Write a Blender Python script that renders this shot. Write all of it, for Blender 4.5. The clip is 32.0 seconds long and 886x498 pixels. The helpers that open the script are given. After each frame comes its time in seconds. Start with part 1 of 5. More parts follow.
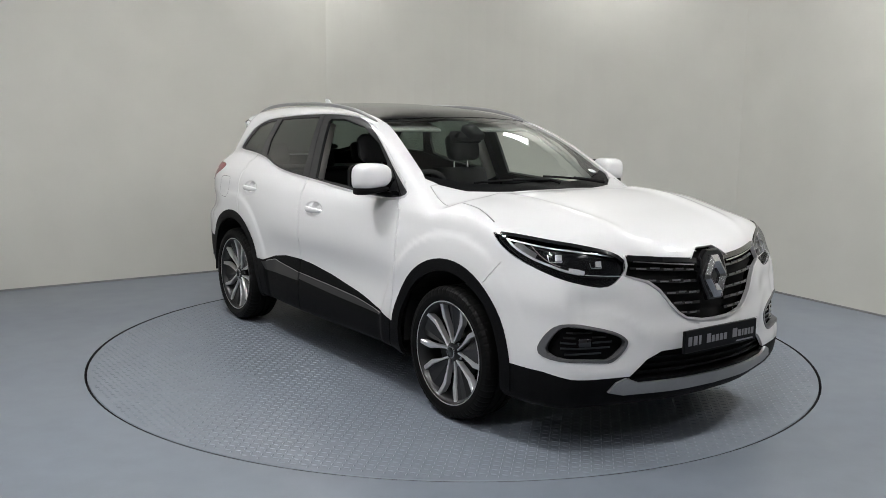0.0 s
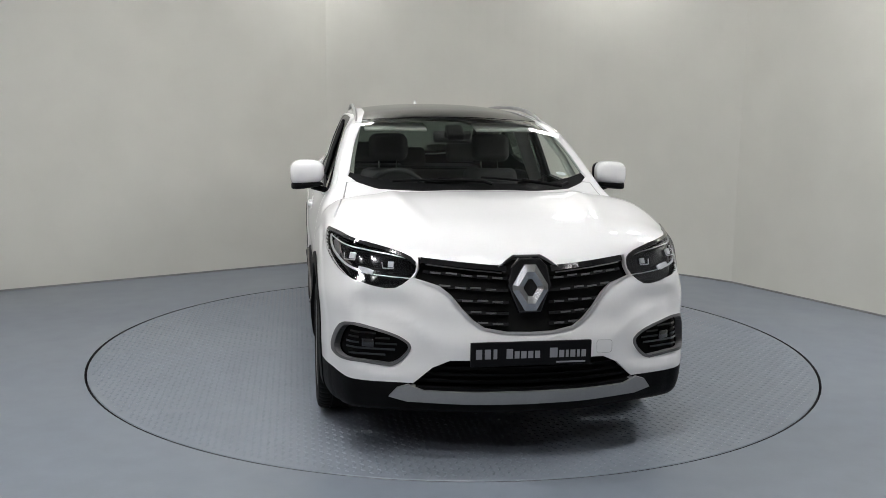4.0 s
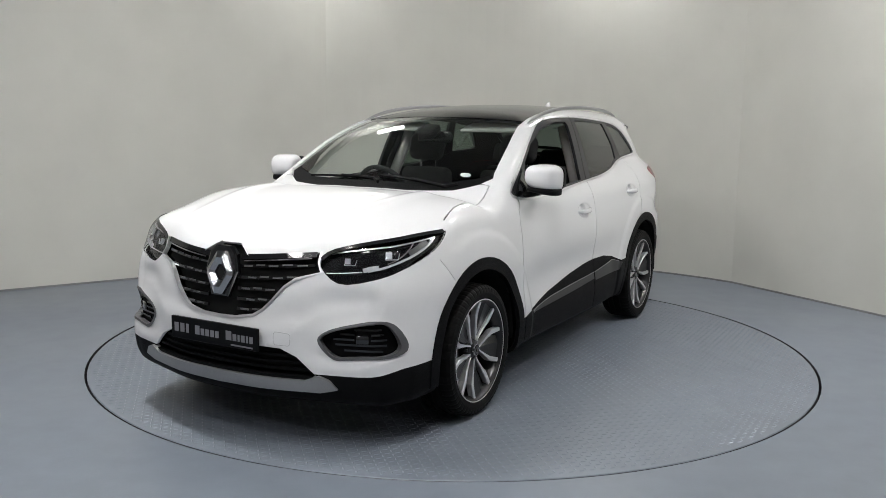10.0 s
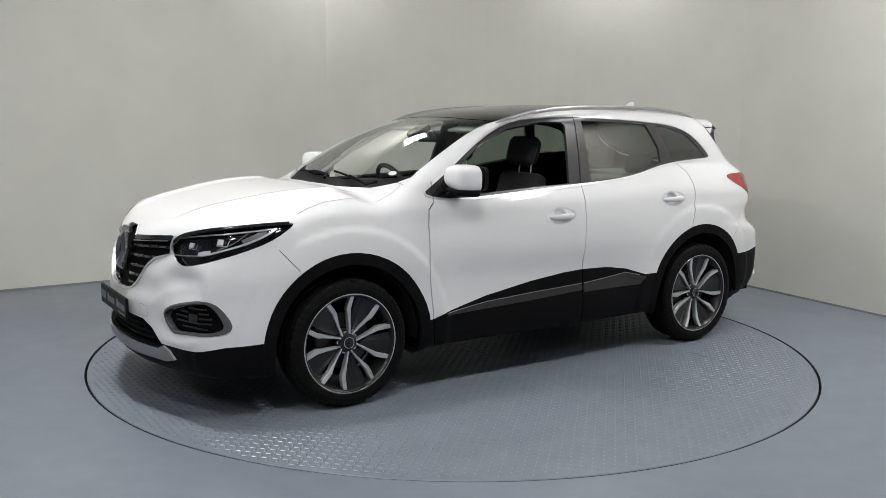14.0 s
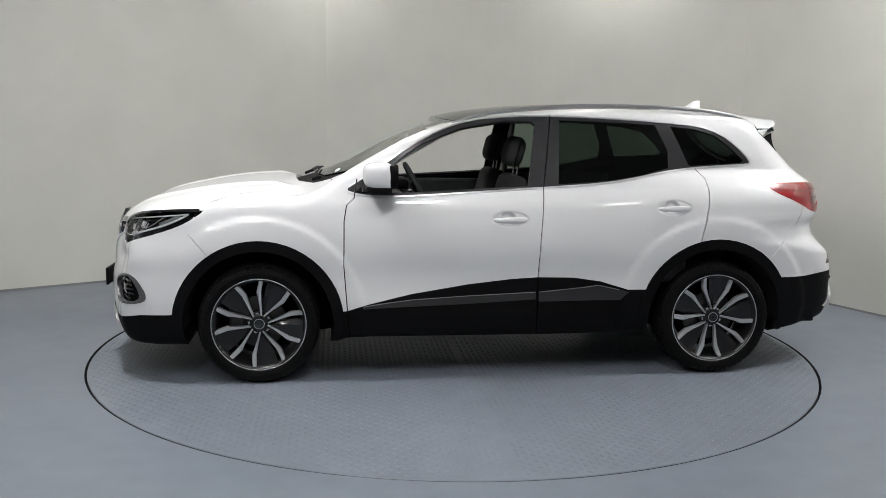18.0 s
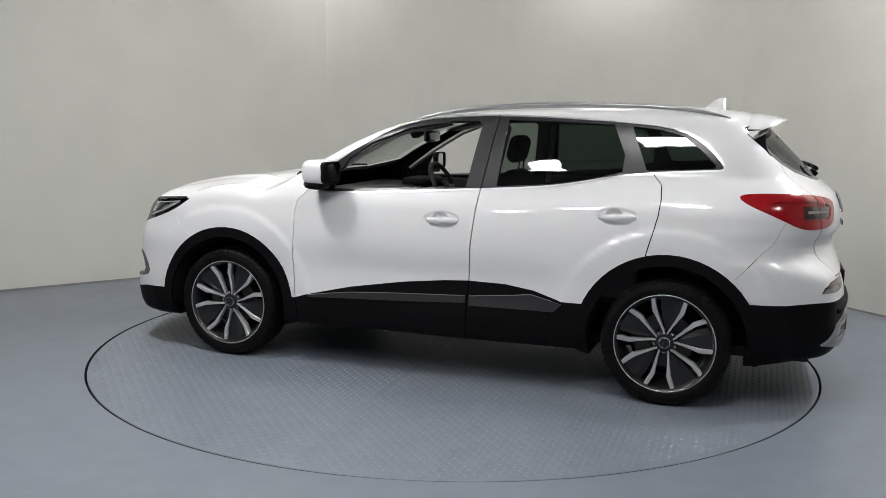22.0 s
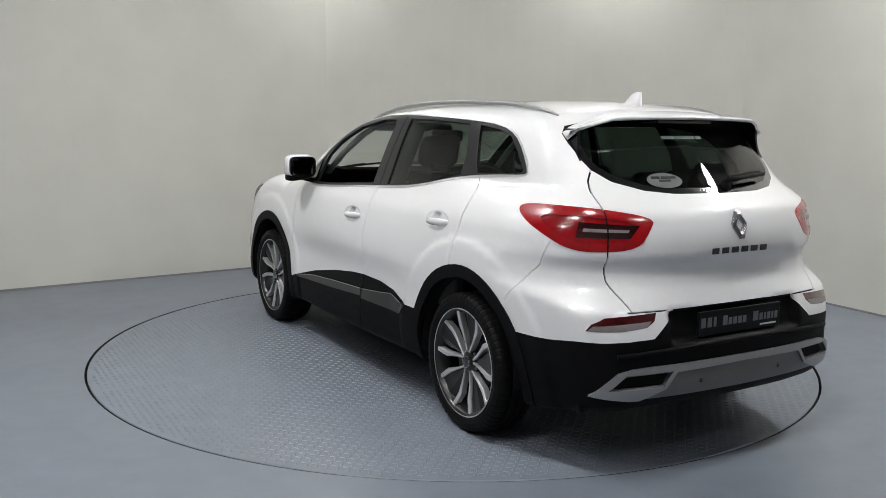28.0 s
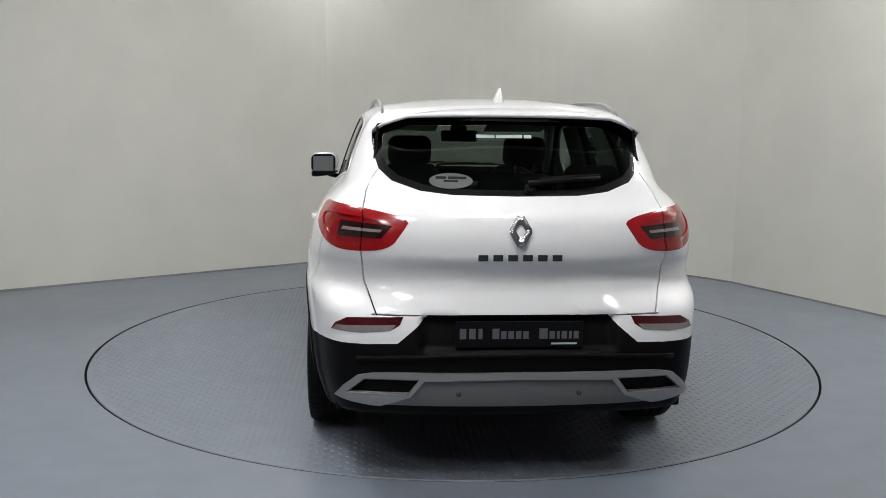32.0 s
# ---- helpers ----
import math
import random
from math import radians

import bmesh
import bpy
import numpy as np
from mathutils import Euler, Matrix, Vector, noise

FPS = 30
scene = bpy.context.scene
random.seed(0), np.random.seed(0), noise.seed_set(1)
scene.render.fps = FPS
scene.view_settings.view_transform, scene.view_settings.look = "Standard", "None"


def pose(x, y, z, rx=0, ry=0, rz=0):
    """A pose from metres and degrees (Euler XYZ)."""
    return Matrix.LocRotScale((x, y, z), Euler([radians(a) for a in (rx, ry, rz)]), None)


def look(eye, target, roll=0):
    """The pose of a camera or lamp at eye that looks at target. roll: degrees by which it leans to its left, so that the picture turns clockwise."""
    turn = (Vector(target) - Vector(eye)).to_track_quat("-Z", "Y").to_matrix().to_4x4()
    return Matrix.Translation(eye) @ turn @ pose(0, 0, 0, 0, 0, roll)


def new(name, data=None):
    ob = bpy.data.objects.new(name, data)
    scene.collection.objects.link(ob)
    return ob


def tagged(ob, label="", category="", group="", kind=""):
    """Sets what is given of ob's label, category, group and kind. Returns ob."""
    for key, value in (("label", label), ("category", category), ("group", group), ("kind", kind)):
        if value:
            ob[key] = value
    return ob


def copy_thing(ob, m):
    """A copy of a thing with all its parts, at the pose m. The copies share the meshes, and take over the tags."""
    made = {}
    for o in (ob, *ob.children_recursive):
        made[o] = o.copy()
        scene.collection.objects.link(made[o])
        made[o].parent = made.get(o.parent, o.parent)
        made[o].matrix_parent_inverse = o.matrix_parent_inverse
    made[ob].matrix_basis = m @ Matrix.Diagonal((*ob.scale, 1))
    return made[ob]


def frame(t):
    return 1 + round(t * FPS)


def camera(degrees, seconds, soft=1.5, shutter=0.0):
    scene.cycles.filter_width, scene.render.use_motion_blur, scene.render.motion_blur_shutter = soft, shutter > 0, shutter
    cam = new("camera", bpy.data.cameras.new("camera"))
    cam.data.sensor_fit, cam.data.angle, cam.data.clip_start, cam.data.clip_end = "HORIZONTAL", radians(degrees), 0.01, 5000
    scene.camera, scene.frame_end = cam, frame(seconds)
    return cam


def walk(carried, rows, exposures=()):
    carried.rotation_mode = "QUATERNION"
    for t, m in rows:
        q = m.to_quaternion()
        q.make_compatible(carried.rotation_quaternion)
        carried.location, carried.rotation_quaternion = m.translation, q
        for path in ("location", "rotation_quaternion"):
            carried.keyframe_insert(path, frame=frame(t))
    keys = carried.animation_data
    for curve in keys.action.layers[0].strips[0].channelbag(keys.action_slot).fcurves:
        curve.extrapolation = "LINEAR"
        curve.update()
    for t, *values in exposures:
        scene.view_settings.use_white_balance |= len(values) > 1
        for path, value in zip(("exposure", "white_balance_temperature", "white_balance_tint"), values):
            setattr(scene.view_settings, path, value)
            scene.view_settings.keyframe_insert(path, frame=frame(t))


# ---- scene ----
# The camera stands still; the turntable carries the car round before it.
EYE = (0.0, -5.729, 1.485)
AIM = (EYE[0] - 0.011515, EYE[1] + 0.989053, EYE[2] - 0.147113)
cam = camera(53.446, 32.0, soft=0.5)
walk(cam, [(0.0, look(EYE, AIM, 0.753)), (32.0, look(EYE, AIM, 0.753))], exposures=[(0.0, 0.0), (32.0, 0.0)])

# ---- light: square panels in the unseen ceiling of the booth, some added as fill ----
CEILING = 3.6
KEY_SPOTS = [(-2.0, -1.3), (3.5, -.8)]
# the last spot is fill added near the camera
PANEL_SPOTS = [(.35, -3.2), (-1.3, -4.1), (-2.9, -5.2)]
# fill panels added to brighten walls and flanks, mostly without a known source
FILL_SPOTS = [(-2.1, .8), (2.5, .5), (-1.25, 2.85), (1.4, 2.8), (2.9, -4.2)]
world = bpy.data.worlds.new("dim_showroom")
scene.world = world
world.use_nodes = True
world.node_tree.nodes["Background"].inputs[0].default_value = (0.9, 0.95, 1.0, 1)
world.node_tree.nodes["Background"].inputs[1].default_value = 0.02
KEY_GLOW, PANEL_GLOW, FILL_GLOW = 152.0, 92.0, 37.0


# ---- materials ----
def mat(name, color=(.5, .5, .5), rough=.5, metal=0.0, coat=0.0, grain=0.0, scale=40.0, bump=0.0, bump_scale=200.0, alpha=1.0, spec=.5,
        rough_var=0.0, coat_rough=.05):
    """A surface with colour drift at two scales, uneven gloss and fine relief."""
    m = bpy.data.materials.new(name)
    m.use_nodes = True
    t = m.node_tree
    b = t.nodes["Principled BSDF"]
    b.inputs["Base Color"].default_value = (*color, 1)
    b.inputs["Roughness"].default_value = rough
    b.inputs["Metallic"].default_value = metal
    b.inputs["Coat Weight"].default_value = coat
    b.inputs["Coat Roughness"].default_value = coat_rough
    b.inputs["Specular IOR Level"].default_value = spec
    co = t.nodes.new("ShaderNodeTexCoord")
    if grain:
        big, small = t.nodes.new("ShaderNodeTexNoise"), t.nodes.new("ShaderNodeTexNoise")
        big.inputs["Scale"].default_value, small.inputs["Scale"].default_value = scale * .12, scale
        big.inputs["Detail"].default_value = small.inputs["Detail"].default_value = 4
        mix, ramp = t.nodes.new("ShaderNodeMath"), t.nodes.new("ShaderNodeMapRange")
        mix.operation = "ADD"
        ramp.inputs["From Min"].default_value, ramp.inputs["From Max"].default_value = .6, 1.4
        ramp.inputs["To Min"].default_value, ramp.inputs["To Max"].default_value = 1 - grain, 1 + grain
        hsv = t.nodes.new("ShaderNodeHueSaturation")
        hsv.inputs["Color"].default_value = (*color, 1)
        for n in (big, small):
            t.links.new(co.outputs["Object"], n.inputs["Vector"])
        t.links.new(big.outputs["Fac"], mix.inputs[0])
        t.links.new(small.outputs["Fac"], mix.inputs[1])
        t.links.new(mix.outputs[0], ramp.inputs["Value"])
        t.links.new(ramp.outputs[0], hsv.inputs["Value"])
        t.links.new(hsv.outputs[0], b.inputs["Base Color"])
        if rough_var:
            rr = t.nodes.new("ShaderNodeMapRange")
            rr.inputs["From Min"].default_value, rr.inputs["From Max"].default_value = .3, .7
            rr.inputs["To Min"].default_value, rr.inputs["To Max"].default_value = rough - rough_var, rough + rough_var
            t.links.new(big.outputs["Fac"], rr.inputs["Value"])
            t.links.new(rr.outputs[0], b.inputs["Roughness"])
    if bump:
        n, bp = t.nodes.new("ShaderNodeTexNoise"), t.nodes.new("ShaderNodeBump")
        n.inputs["Scale"].default_value = bump_scale
        bp.inputs["Strength"].default_value, bp.inputs["Distance"].default_value = bump, .002
        t.links.new(co.outputs["Object"], n.inputs["Vector"])
        t.links.new(n.outputs["Fac"], bp.inputs["Height"])
        t.links.new(bp.outputs[0], b.inputs["Normal"])
    return m


def glass_mat(name, tint, gloss=1.0, rough=.01):
    """Thin glazing: it lets tinted light through and mirrors more at a glancing angle."""
    m = bpy.data.materials.new(name)
    m.use_nodes = True
    t = m.node_tree
    t.nodes.remove(t.nodes["Principled BSDF"])
    tr, gl, fr, mx, pw, ma = (t.nodes.new("ShaderNode" + k) for k in ("BsdfTransparent", "BsdfGlossy", "LayerWeight", "MixShader", "Math", "Math"))
    tr.inputs["Color"].default_value = (*tint, 1)
    gl.inputs["Color"].default_value = (gloss, gloss, gloss, 1)
    gl.inputs["Roughness"].default_value = rough
    fr.inputs["Blend"].default_value = .5
    pw.operation, ma.operation = "POWER", "MULTIPLY_ADD"
    pw.inputs[1].default_value = 4.5
    ma.inputs[1].default_value, ma.inputs[2].default_value = .93, .07
    t.links.new(fr.outputs["Facing"], pw.inputs[0])
    t.links.new(pw.outputs[0], ma.inputs[0])
    t.links.new(ma.outputs[0], mx.inputs["Fac"])
    t.links.new(tr.outputs[0], mx.inputs[1])
    t.links.new(gl.outputs[0], mx.inputs[2])
    t.links.new(mx.outputs[0], t.nodes["Material Output"].inputs["Surface"])
    return m


def glow_mat(name, color, strength):
    m = bpy.data.materials.new(name)
    m.use_nodes = True
    b = m.node_tree.nodes["Principled BSDF"]
    b.inputs["Base Color"].default_value = (.9, .9, .9, 1)
    b.inputs["Emission Color"].default_value = (*color, 1)
    b.inputs["Emission Strength"].default_value = strength
    return m


M_WALL = mat("painted_wall", (.64, .632, .578), .75, grain=.05, scale=2.5, bump=.12, bump_scale=60)
M_FLOOR = mat("painted_floor", (.166, .189, .224), .36, grain=.12, scale=6, bump=.08, bump_scale=90, rough_var=.08)
M_DISC = mat("painted_steel", (.170, .193, .227), .40, grain=.14, scale=7, bump=.06, bump_scale=150, rough_var=.08)
M_LUG = mat("worn_steel_lugs", (.20, .226, .266), .30, grain=.2, scale=9)
M_PIT = mat("dark_gap", (.008, .008, .009), .9, grain=.2, scale=20)
# for the added out-of-view walls; grey chosen for the fill they bounce
M_BOUNCE_WALL = mat("grey_bounce_paint", (.25, .25, .25), .8, grain=.08, scale=3)
M_CEIL = mat("ceiling_paint", (.20, .20, .20), .8, grain=.05, scale=3)
# sealant at the wall foot, and shade lines of two seams on the car
M_SEAL_SEAM = mat("sealant_and_seam_shade", (.22, .22, .22), .6, grain=.3, scale=8)
M_METAL_WHITE = mat("white_steel_frame", (.75, .75, .75), .4, grain=.04, scale=10)
M_GLOW_KEY = glow_mat("bright_diffuser", (.995, .988, .985), KEY_GLOW)
M_GLOW = glow_mat("lit_diffuser", (.995, .988, .985), PANEL_GLOW)
# weaker glow of the added fill panels
M_GLOW_FILL = glow_mat("fill_diffuser", (.995, .988, .985), FILL_GLOW)
M_PAINT = mat("white_pearl_paint", (.76, .76, .765), .40, coat=.75, grain=.012, scale=600, coat_rough=.055)
M_BLACK_PLASTIC = mat("grained_black_plastic", (.004, .004, .0045), .55, spec=.09, grain=.25, scale=60, bump=.25, bump_scale=700)
M_GLOSS_BLACK = mat("gloss_black", (.008, .008, .009), .12, coat=.6, grain=.1, scale=50)
M_ROOF = mat("black_roof_glass", (.006, .006, .007), .10, coat=.15, spec=.35, grain=.1, scale=50)
M_PILLAR = mat("gloss_dark_grey", (.022, .022, .024), .3, grain=.1, scale=90, spec=.4)
M_SATIN = mat("satin_dark_grey", (.038, .038, .04), .38, metal=.4, grain=.08, scale=90)
M_SILVER = mat("satin_silver_plastic", (.35, .35, .35), .34, metal=.65, grain=.06, scale=90)
M_CHROME = mat("chrome", (.72, .72, .73), .12, metal=1.0, grain=.04, scale=80)
M_BADGE = mat("dull_chrome", (.46, .46, .47), .24, metal=1.0, grain=.05, scale=80)
M_DARK = mat("black_inside", (.006, .006, .006), .85, spec=.2, grain=.2, scale=40)
M_RUBBER = mat("tyre_rubber", (.004, .004, .004), .6, spec=.12, grain=.25, scale=50, bump=.2, bump_scale=300)
M_ALLOY = mat("machined_alloy", (.66, .66, .67), .32, metal=.7, grain=.06, scale=150)
M_ALLOY_DARK = mat("dark_grey_alloy_paint", (.007, .0072, .008), .38, metal=.0, coat=.15, grain=.1, scale=150)
M_BRAKE = mat("brake_iron", (.06, .058, .056), .45, metal=.8, grain=.25, scale=60)
M_FABRIC = mat("black_upholstery", (.030, .030, .032), .85, grain=.3, scale=120, bump=.4, bump_scale=900)
M_GREY_TRIM = mat("grey_pillar_trim", (.50, .49, .46), .75, grain=.06, scale=60)
M_GLASS = glass_mat("clear_glass", (.80, .86, .82))
M_TINT = glass_mat("privacy_glass", (.20, .25, .215))
M_TINT_REAR = glass_mat("rear_privacy_glass", (.15, .185, .165), .5)
M_LENS = glass_mat("clear_lens", (.93, .94, .95), .3)
M_RED = mat("red_lens", (.29, .003, .006), .22, coat=.6, grain=.15, scale=30)
M_RED_DEEP = mat("deep_red_lens", (.24, .003, .006), .2, coat=.5, grain=.2, scale=30)
M_RED_DARK = mat("dark_red_lens", (.055, .003, .005), .15, coat=1.0, grain=.15, scale=30)
M_FOG = mat("smoked_lens", (.012, .012, .014), .15, coat=1.0, grain=.2, scale=60)
M_WHITE_LENS = mat("white_lens", (.62, .62, .64), .2, coat=1.0, grain=.1, scale=60)
M_MIRROR = mat("mirror", (.75, .77, .78), .02, metal=1.0)
M_PLATE = mat("black_plate", (.004, .004, .005), .45, spec=.15, grain=.1, scale=40)
# the grey print again, its colour darkened for the shaded rear plate
M_LETTER_SHADED = mat("shaded_grey_print", (.10, .10, .11), .4, grain=.05, scale=60)
M_LETTER = mat("grey_print", (.22, .22, .24), .4, grain=.05, scale=60)
M_LENS_GREY = mat("grey_lens", (.19, .17, .17), .25, coat=.5, grain=.15, scale=60)
M_CORE = mat("smoked_red_core", (.022, .004, .005), .12, coat=1.0, grain=.15, scale=30)
M_TRIM = mat("bright_trim", (.80, .80, .81), .28, metal=.75, grain=.04, scale=80)
M_GREY_BEZEL = mat("dark_silver_plastic", (.13, .13, .135), .4, metal=.4, grain=.06, scale=90)
M_SILVER_DARK = mat("dull_silver_plastic", (.16, .16, .16), .42, metal=.45, grain=.06, scale=90)
# sticker colour darkened to stand for the shade behind tinted glass
M_STICKER_SHADED = mat("shaded_sticker", (.05, .062, .058), .5, grain=.05, scale=60)
M_STICKER = mat("pale_sticker", (.55, .62, .60), .5, grain=.05, scale=60)


# ---- building helpers ----
def mesh_from(name, verts, faces, material, smooth_faces=False):
    me = bpy.data.meshes.new(name)
    me.from_pydata([tuple(v) for v in verts], [], faces)
    me.materials.append(material)
    if smooth_faces:
        me.shade_smooth()
    me.update()
    return me


def part(name, bm, material, parent, label="", smooth_faces=False):
    """Links a bmesh, or (verts, faces), as one mesh object under parent."""
    if isinstance(bm, tuple):
        me = mesh_from(name, bm[0], bm[1], material, smooth_faces)
    else:
        me = bpy.data.meshes.new(name)
        bm.to_mesh(me)
        bm.free()
        me.materials.append(material)
        if smooth_faces:
            me.shade_smooth()
    ob = new(name, me)
    ob.parent = parent
    if label:
        tagged(ob, label)
    return ob


def box(size, at=(0, 0, 0), bevel=.0, turn=None, segs=2, bm=None):
    """A bevelled block, added to bm or to a new bmesh."""
    own = bmesh.new()
    bmesh.ops.create_cube(own, size=1)
    bmesh.ops.scale(own, vec=size, verts=own.verts)
    if bevel:
        bmesh.ops.bevel(own, geom=own.edges[:], offset=bevel, segments=segs, profile=.5, affect="EDGES")
    m = Matrix.Translation(at) @ (turn.to_4x4() if turn else Matrix())
    bmesh.ops.transform(own, matrix=m, verts=own.verts)
    if bm is None:
        return own
    me = bpy.data.meshes.new("piece")
    own.to_mesh(me)
    own.free()
    bm.from_mesh(me)
    bpy.data.meshes.remove(me)
    return bm


def tube(path, radius, sides=8, closed=False, flat=1.0, up=(0, 0, 1)):
    """A round bar along a path, as (verts, faces)."""
    path = [Vector(p) for p in path]
    n = len(path)
    verts, faces = [], []
    for i, p in enumerate(path):
        a, b = path[max(i - 1, 0)], path[min(i + 1, n - 1)]
        if closed:
            a, b = path[(i - 1) % n], path[(i + 1) % n]
        t = (b - a).normalized()
        s = t.cross(Vector(up)).normalized()
        u = s.cross(t)
        r = radius(i / (n - 1)) if callable(radius) else radius
        for k in range(sides):
            q = 2 * math.pi * k / sides
            verts.append(p + s * (math.cos(q) * r) + u * (math.sin(q) * r * flat))
    rings = n if closed else n - 1
    for i in range(rings):
        for k in range(sides):
            j = (i + 1) % n
            faces.append((i * sides + k, i * sides + (k + 1) % sides, j * sides + (k + 1) % sides, j * sides + k))
    if not closed:
        faces += [tuple(range(sides))[::-1], tuple((n - 1) * sides + k for k in range(sides))]
    return verts, faces


def lathe(rings, sides=48, closed=True):
    """Turns (radius, y) pairs about the y axis, as (verts, faces)."""
    verts, faces = [], []
    n = len(rings)
    for r, y in rings:
        for k in range(sides):
            q = 2 * math.pi * k / sides
            verts.append((math.cos(q) * r, y, math.sin(q) * r))
    for i in range(n if closed else n - 1):
        j = (i + 1) % n
        for k in range(sides):
            l = (k + 1) % sides
            faces.append((i * sides + k, j * sides + k, j * sides + l, i * sides + l))
    return verts, faces


def slab(outline, axis_pose, depth, bevel=0.0):
    """A flat outline (u, v) given thickness along its normal and set by a pose, as a bmesh."""
    bm = bmesh.new()
    f = bm.faces.new([bm.verts.new((u, v, 0)) for u, v in outline])
    r = bmesh.ops.extrude_face_region(bm, geom=[f])
    bmesh.ops.translate(bm, vec=(0, 0, depth), verts=[v for v in r["geom"] if isinstance(v, bmesh.types.BMVert)])
    bmesh.ops.recalc_face_normals(bm, faces=bm.faces)
    if bevel:
        bmesh.ops.bevel(bm, geom=[e for e in bm.edges if all(v.co.z > depth * .5 for v in e.verts)] if depth > 0 else bm.edges[:],
                        offset=bevel, segments=2, profile=.5, affect="EDGES")
    bmesh.ops.transform(bm, matrix=axis_pose, verts=bm.verts)
    return bm


# ---- the booth: painted floor, round back wall, ceiling ----
R_DISC, GAP = 2.264, .014


def arc_points(a, b, centre, radius, n):
    return [(centre[0] + radius * math.cos(radians(a + (b - a) * i / n)), centre[1] + radius * math.sin(radians(a + (b - a) * i / n)))
            for i in range(n + 1)]


WALL_LINE = ([(-6.2, -8.0), (-6.2, -.29), (-1.40, 3.175)] + arc_points(112, 47, (0.02, -.02), 3.53, 22)
             + [(2.60, 2.38), (3.40, .93), (4.6, -1.25), (4.6, -8.0)])


def build_booth():
    n = len(WALL_LINE)
    # floor: one sheet with a round opening for the turntable
    ring = 192
    verts, faces = [], []
    radii = [R_DISC + GAP, R_DISC + GAP + .02, 2.6, 3.2, 4.2, 6.5, 12]
    for r in radii:
        verts += [(math.cos(2 * math.pi * k / ring) * r, math.sin(2 * math.pi * k / ring) * r, 0) for k in range(ring)]
    for i in range(len(radii) - 1):
        for k in range(ring):
            l = (k + 1) % ring
            faces.append((i * ring + k, (i + 1) * ring + k, (i + 1) * ring + l, i * ring + l))
    low = len(verts)
    verts += [(math.cos(2 * math.pi * k / ring) * radii[0], math.sin(2 * math.pi * k / ring) * radii[0], -.16) for k in range(ring)]
    edge = [(k, (k + 1) % ring, ring + (k + 1) % ring, ring + k) for k in range(ring)]
    edge_verts, verts = verts[:ring] + verts[low:], verts[:low]
    floor = new("floor", mesh_from("floor", verts, faces, M_FLOOR))
    tagged(floor, "blue-grey painted concrete floor of the photo booth", "floor", kind="structure")
    pit = part("pit", ([(math.cos(2 * math.pi * k / 96) * 2.4, math.sin(2 * math.pi * k / 96) * 2.4, -.16) for k in range(96)],
                       [tuple(range(96))]), M_PIT, floor)
    part("gap_edge", (edge_verts, edge), M_PIT, floor, "black edge of the round gap")
    # walls: inner and outer skin joined at the top
    inner = WALL_LINE
    outer = []
    for i, (x, y) in enumerate(inner):
        a, b = Vector(inner[max(i - 1, 0)]), Vector(inner[min(i + 1, n - 1)])
        t = (b - a).normalized()
        outer.append((x - t.y * .15, y + t.x * .15))

    def wall(name, i0, i1, label, paint=M_WALL):
        v, f = [], []
        for i in range(i0, i1 + 1):
            v += [(*inner[i], 0.0), (*inner[i], CEILING), (*outer[i], CEILING), (*outer[i], 0.0)]
        for i in range(i1 - i0):
            a, b = i * 4, i * 4 + 4
            f += [(a, a + 1, b + 1, b), (a + 1, a + 2, b + 2, b + 1), (a + 2, a + 3, b + 3, b + 2), (a + 3, a, b, b + 3)]
        e = (i1 - i0) * 4
        f += [(0, 3, 2, 1), (e, e + 1, e + 2, e + 3)]
        bm = bmesh.new()
        bm.from_mesh(mesh_from("w", v, f, M_WALL))
        bmesh.ops.recalc_face_normals(bm, faces=bm.faces)
        ob = part(name, bm, paint, None)
        tagged(ob, label, "wall", kind="structure")

    # west and east walls are out of view, added to bounce fill onto the car
    wall("wall_west", 0, 1, "unseen plain grey wall added beside the camera to bounce fill light", M_BOUNCE_WALL)
    wall("wall_left", 1, 2, "plain warm grey painted booth wall")
    wall("wall_back", 2, 25, "curved warm grey painted back wall of the booth")
    wall("wall_right", 25, n - 2, "plain warm grey painted booth wall")
    wall("wall_east", n - 2, n - 1, "unseen plain grey wall added beside the camera to bounce fill light", M_BOUNCE_WALL)
    # sealed joint between floor and walls
    v, f = [], []
    for i in range(1, n - 1):
        (x, y), (ox, oy) = inner[i], outer[i]
        k = .004 / .15
        v += [(x - (ox - x) * k, y - (oy - y) * k, 0), (x - (ox - x) * k, y - (oy - y) * k, .013), (x, y, .016)]
    for i in range(n - 3):
        f += [(i * 3, i * 3 + 3, i * 3 + 4, i * 3 + 1), (i * 3 + 1, i * 3 + 4, i * 3 + 5, i * 3 + 2)]
    trim = new("trim", mesh_from("trim", v, f, M_SEAL_SEAM))
    tagged(trim, "thin grey sealant bead along the wall foot", "trim", kind="structure")
    # another unseen wall, added to close the room and return light
    bm = box((10.9, .15, CEILING), (-.8, -8.08, CEILING / 2))
    tagged(part("wall_south", bm, M_BOUNCE_WALL, None), "unseen plain grey wall added behind the camera to bounce fill light", "wall", kind="structure")
    bm = box((11.2, 12.2, .1), (-.8, -2.1, CEILING + .053))
    tagged(part("ceiling", bm, M_CEIL, None), "plain matt grey ceiling", "ceiling", kind="structure")
    # ceiling panels: inferred key and front lights, then added fill
    for spots, glow in ((KEY_SPOTS, M_GLOW_KEY), (PANEL_SPOTS, M_GLOW), (FILL_SPOTS, M_GLOW_FILL)):
        build_panels(spots, glow)


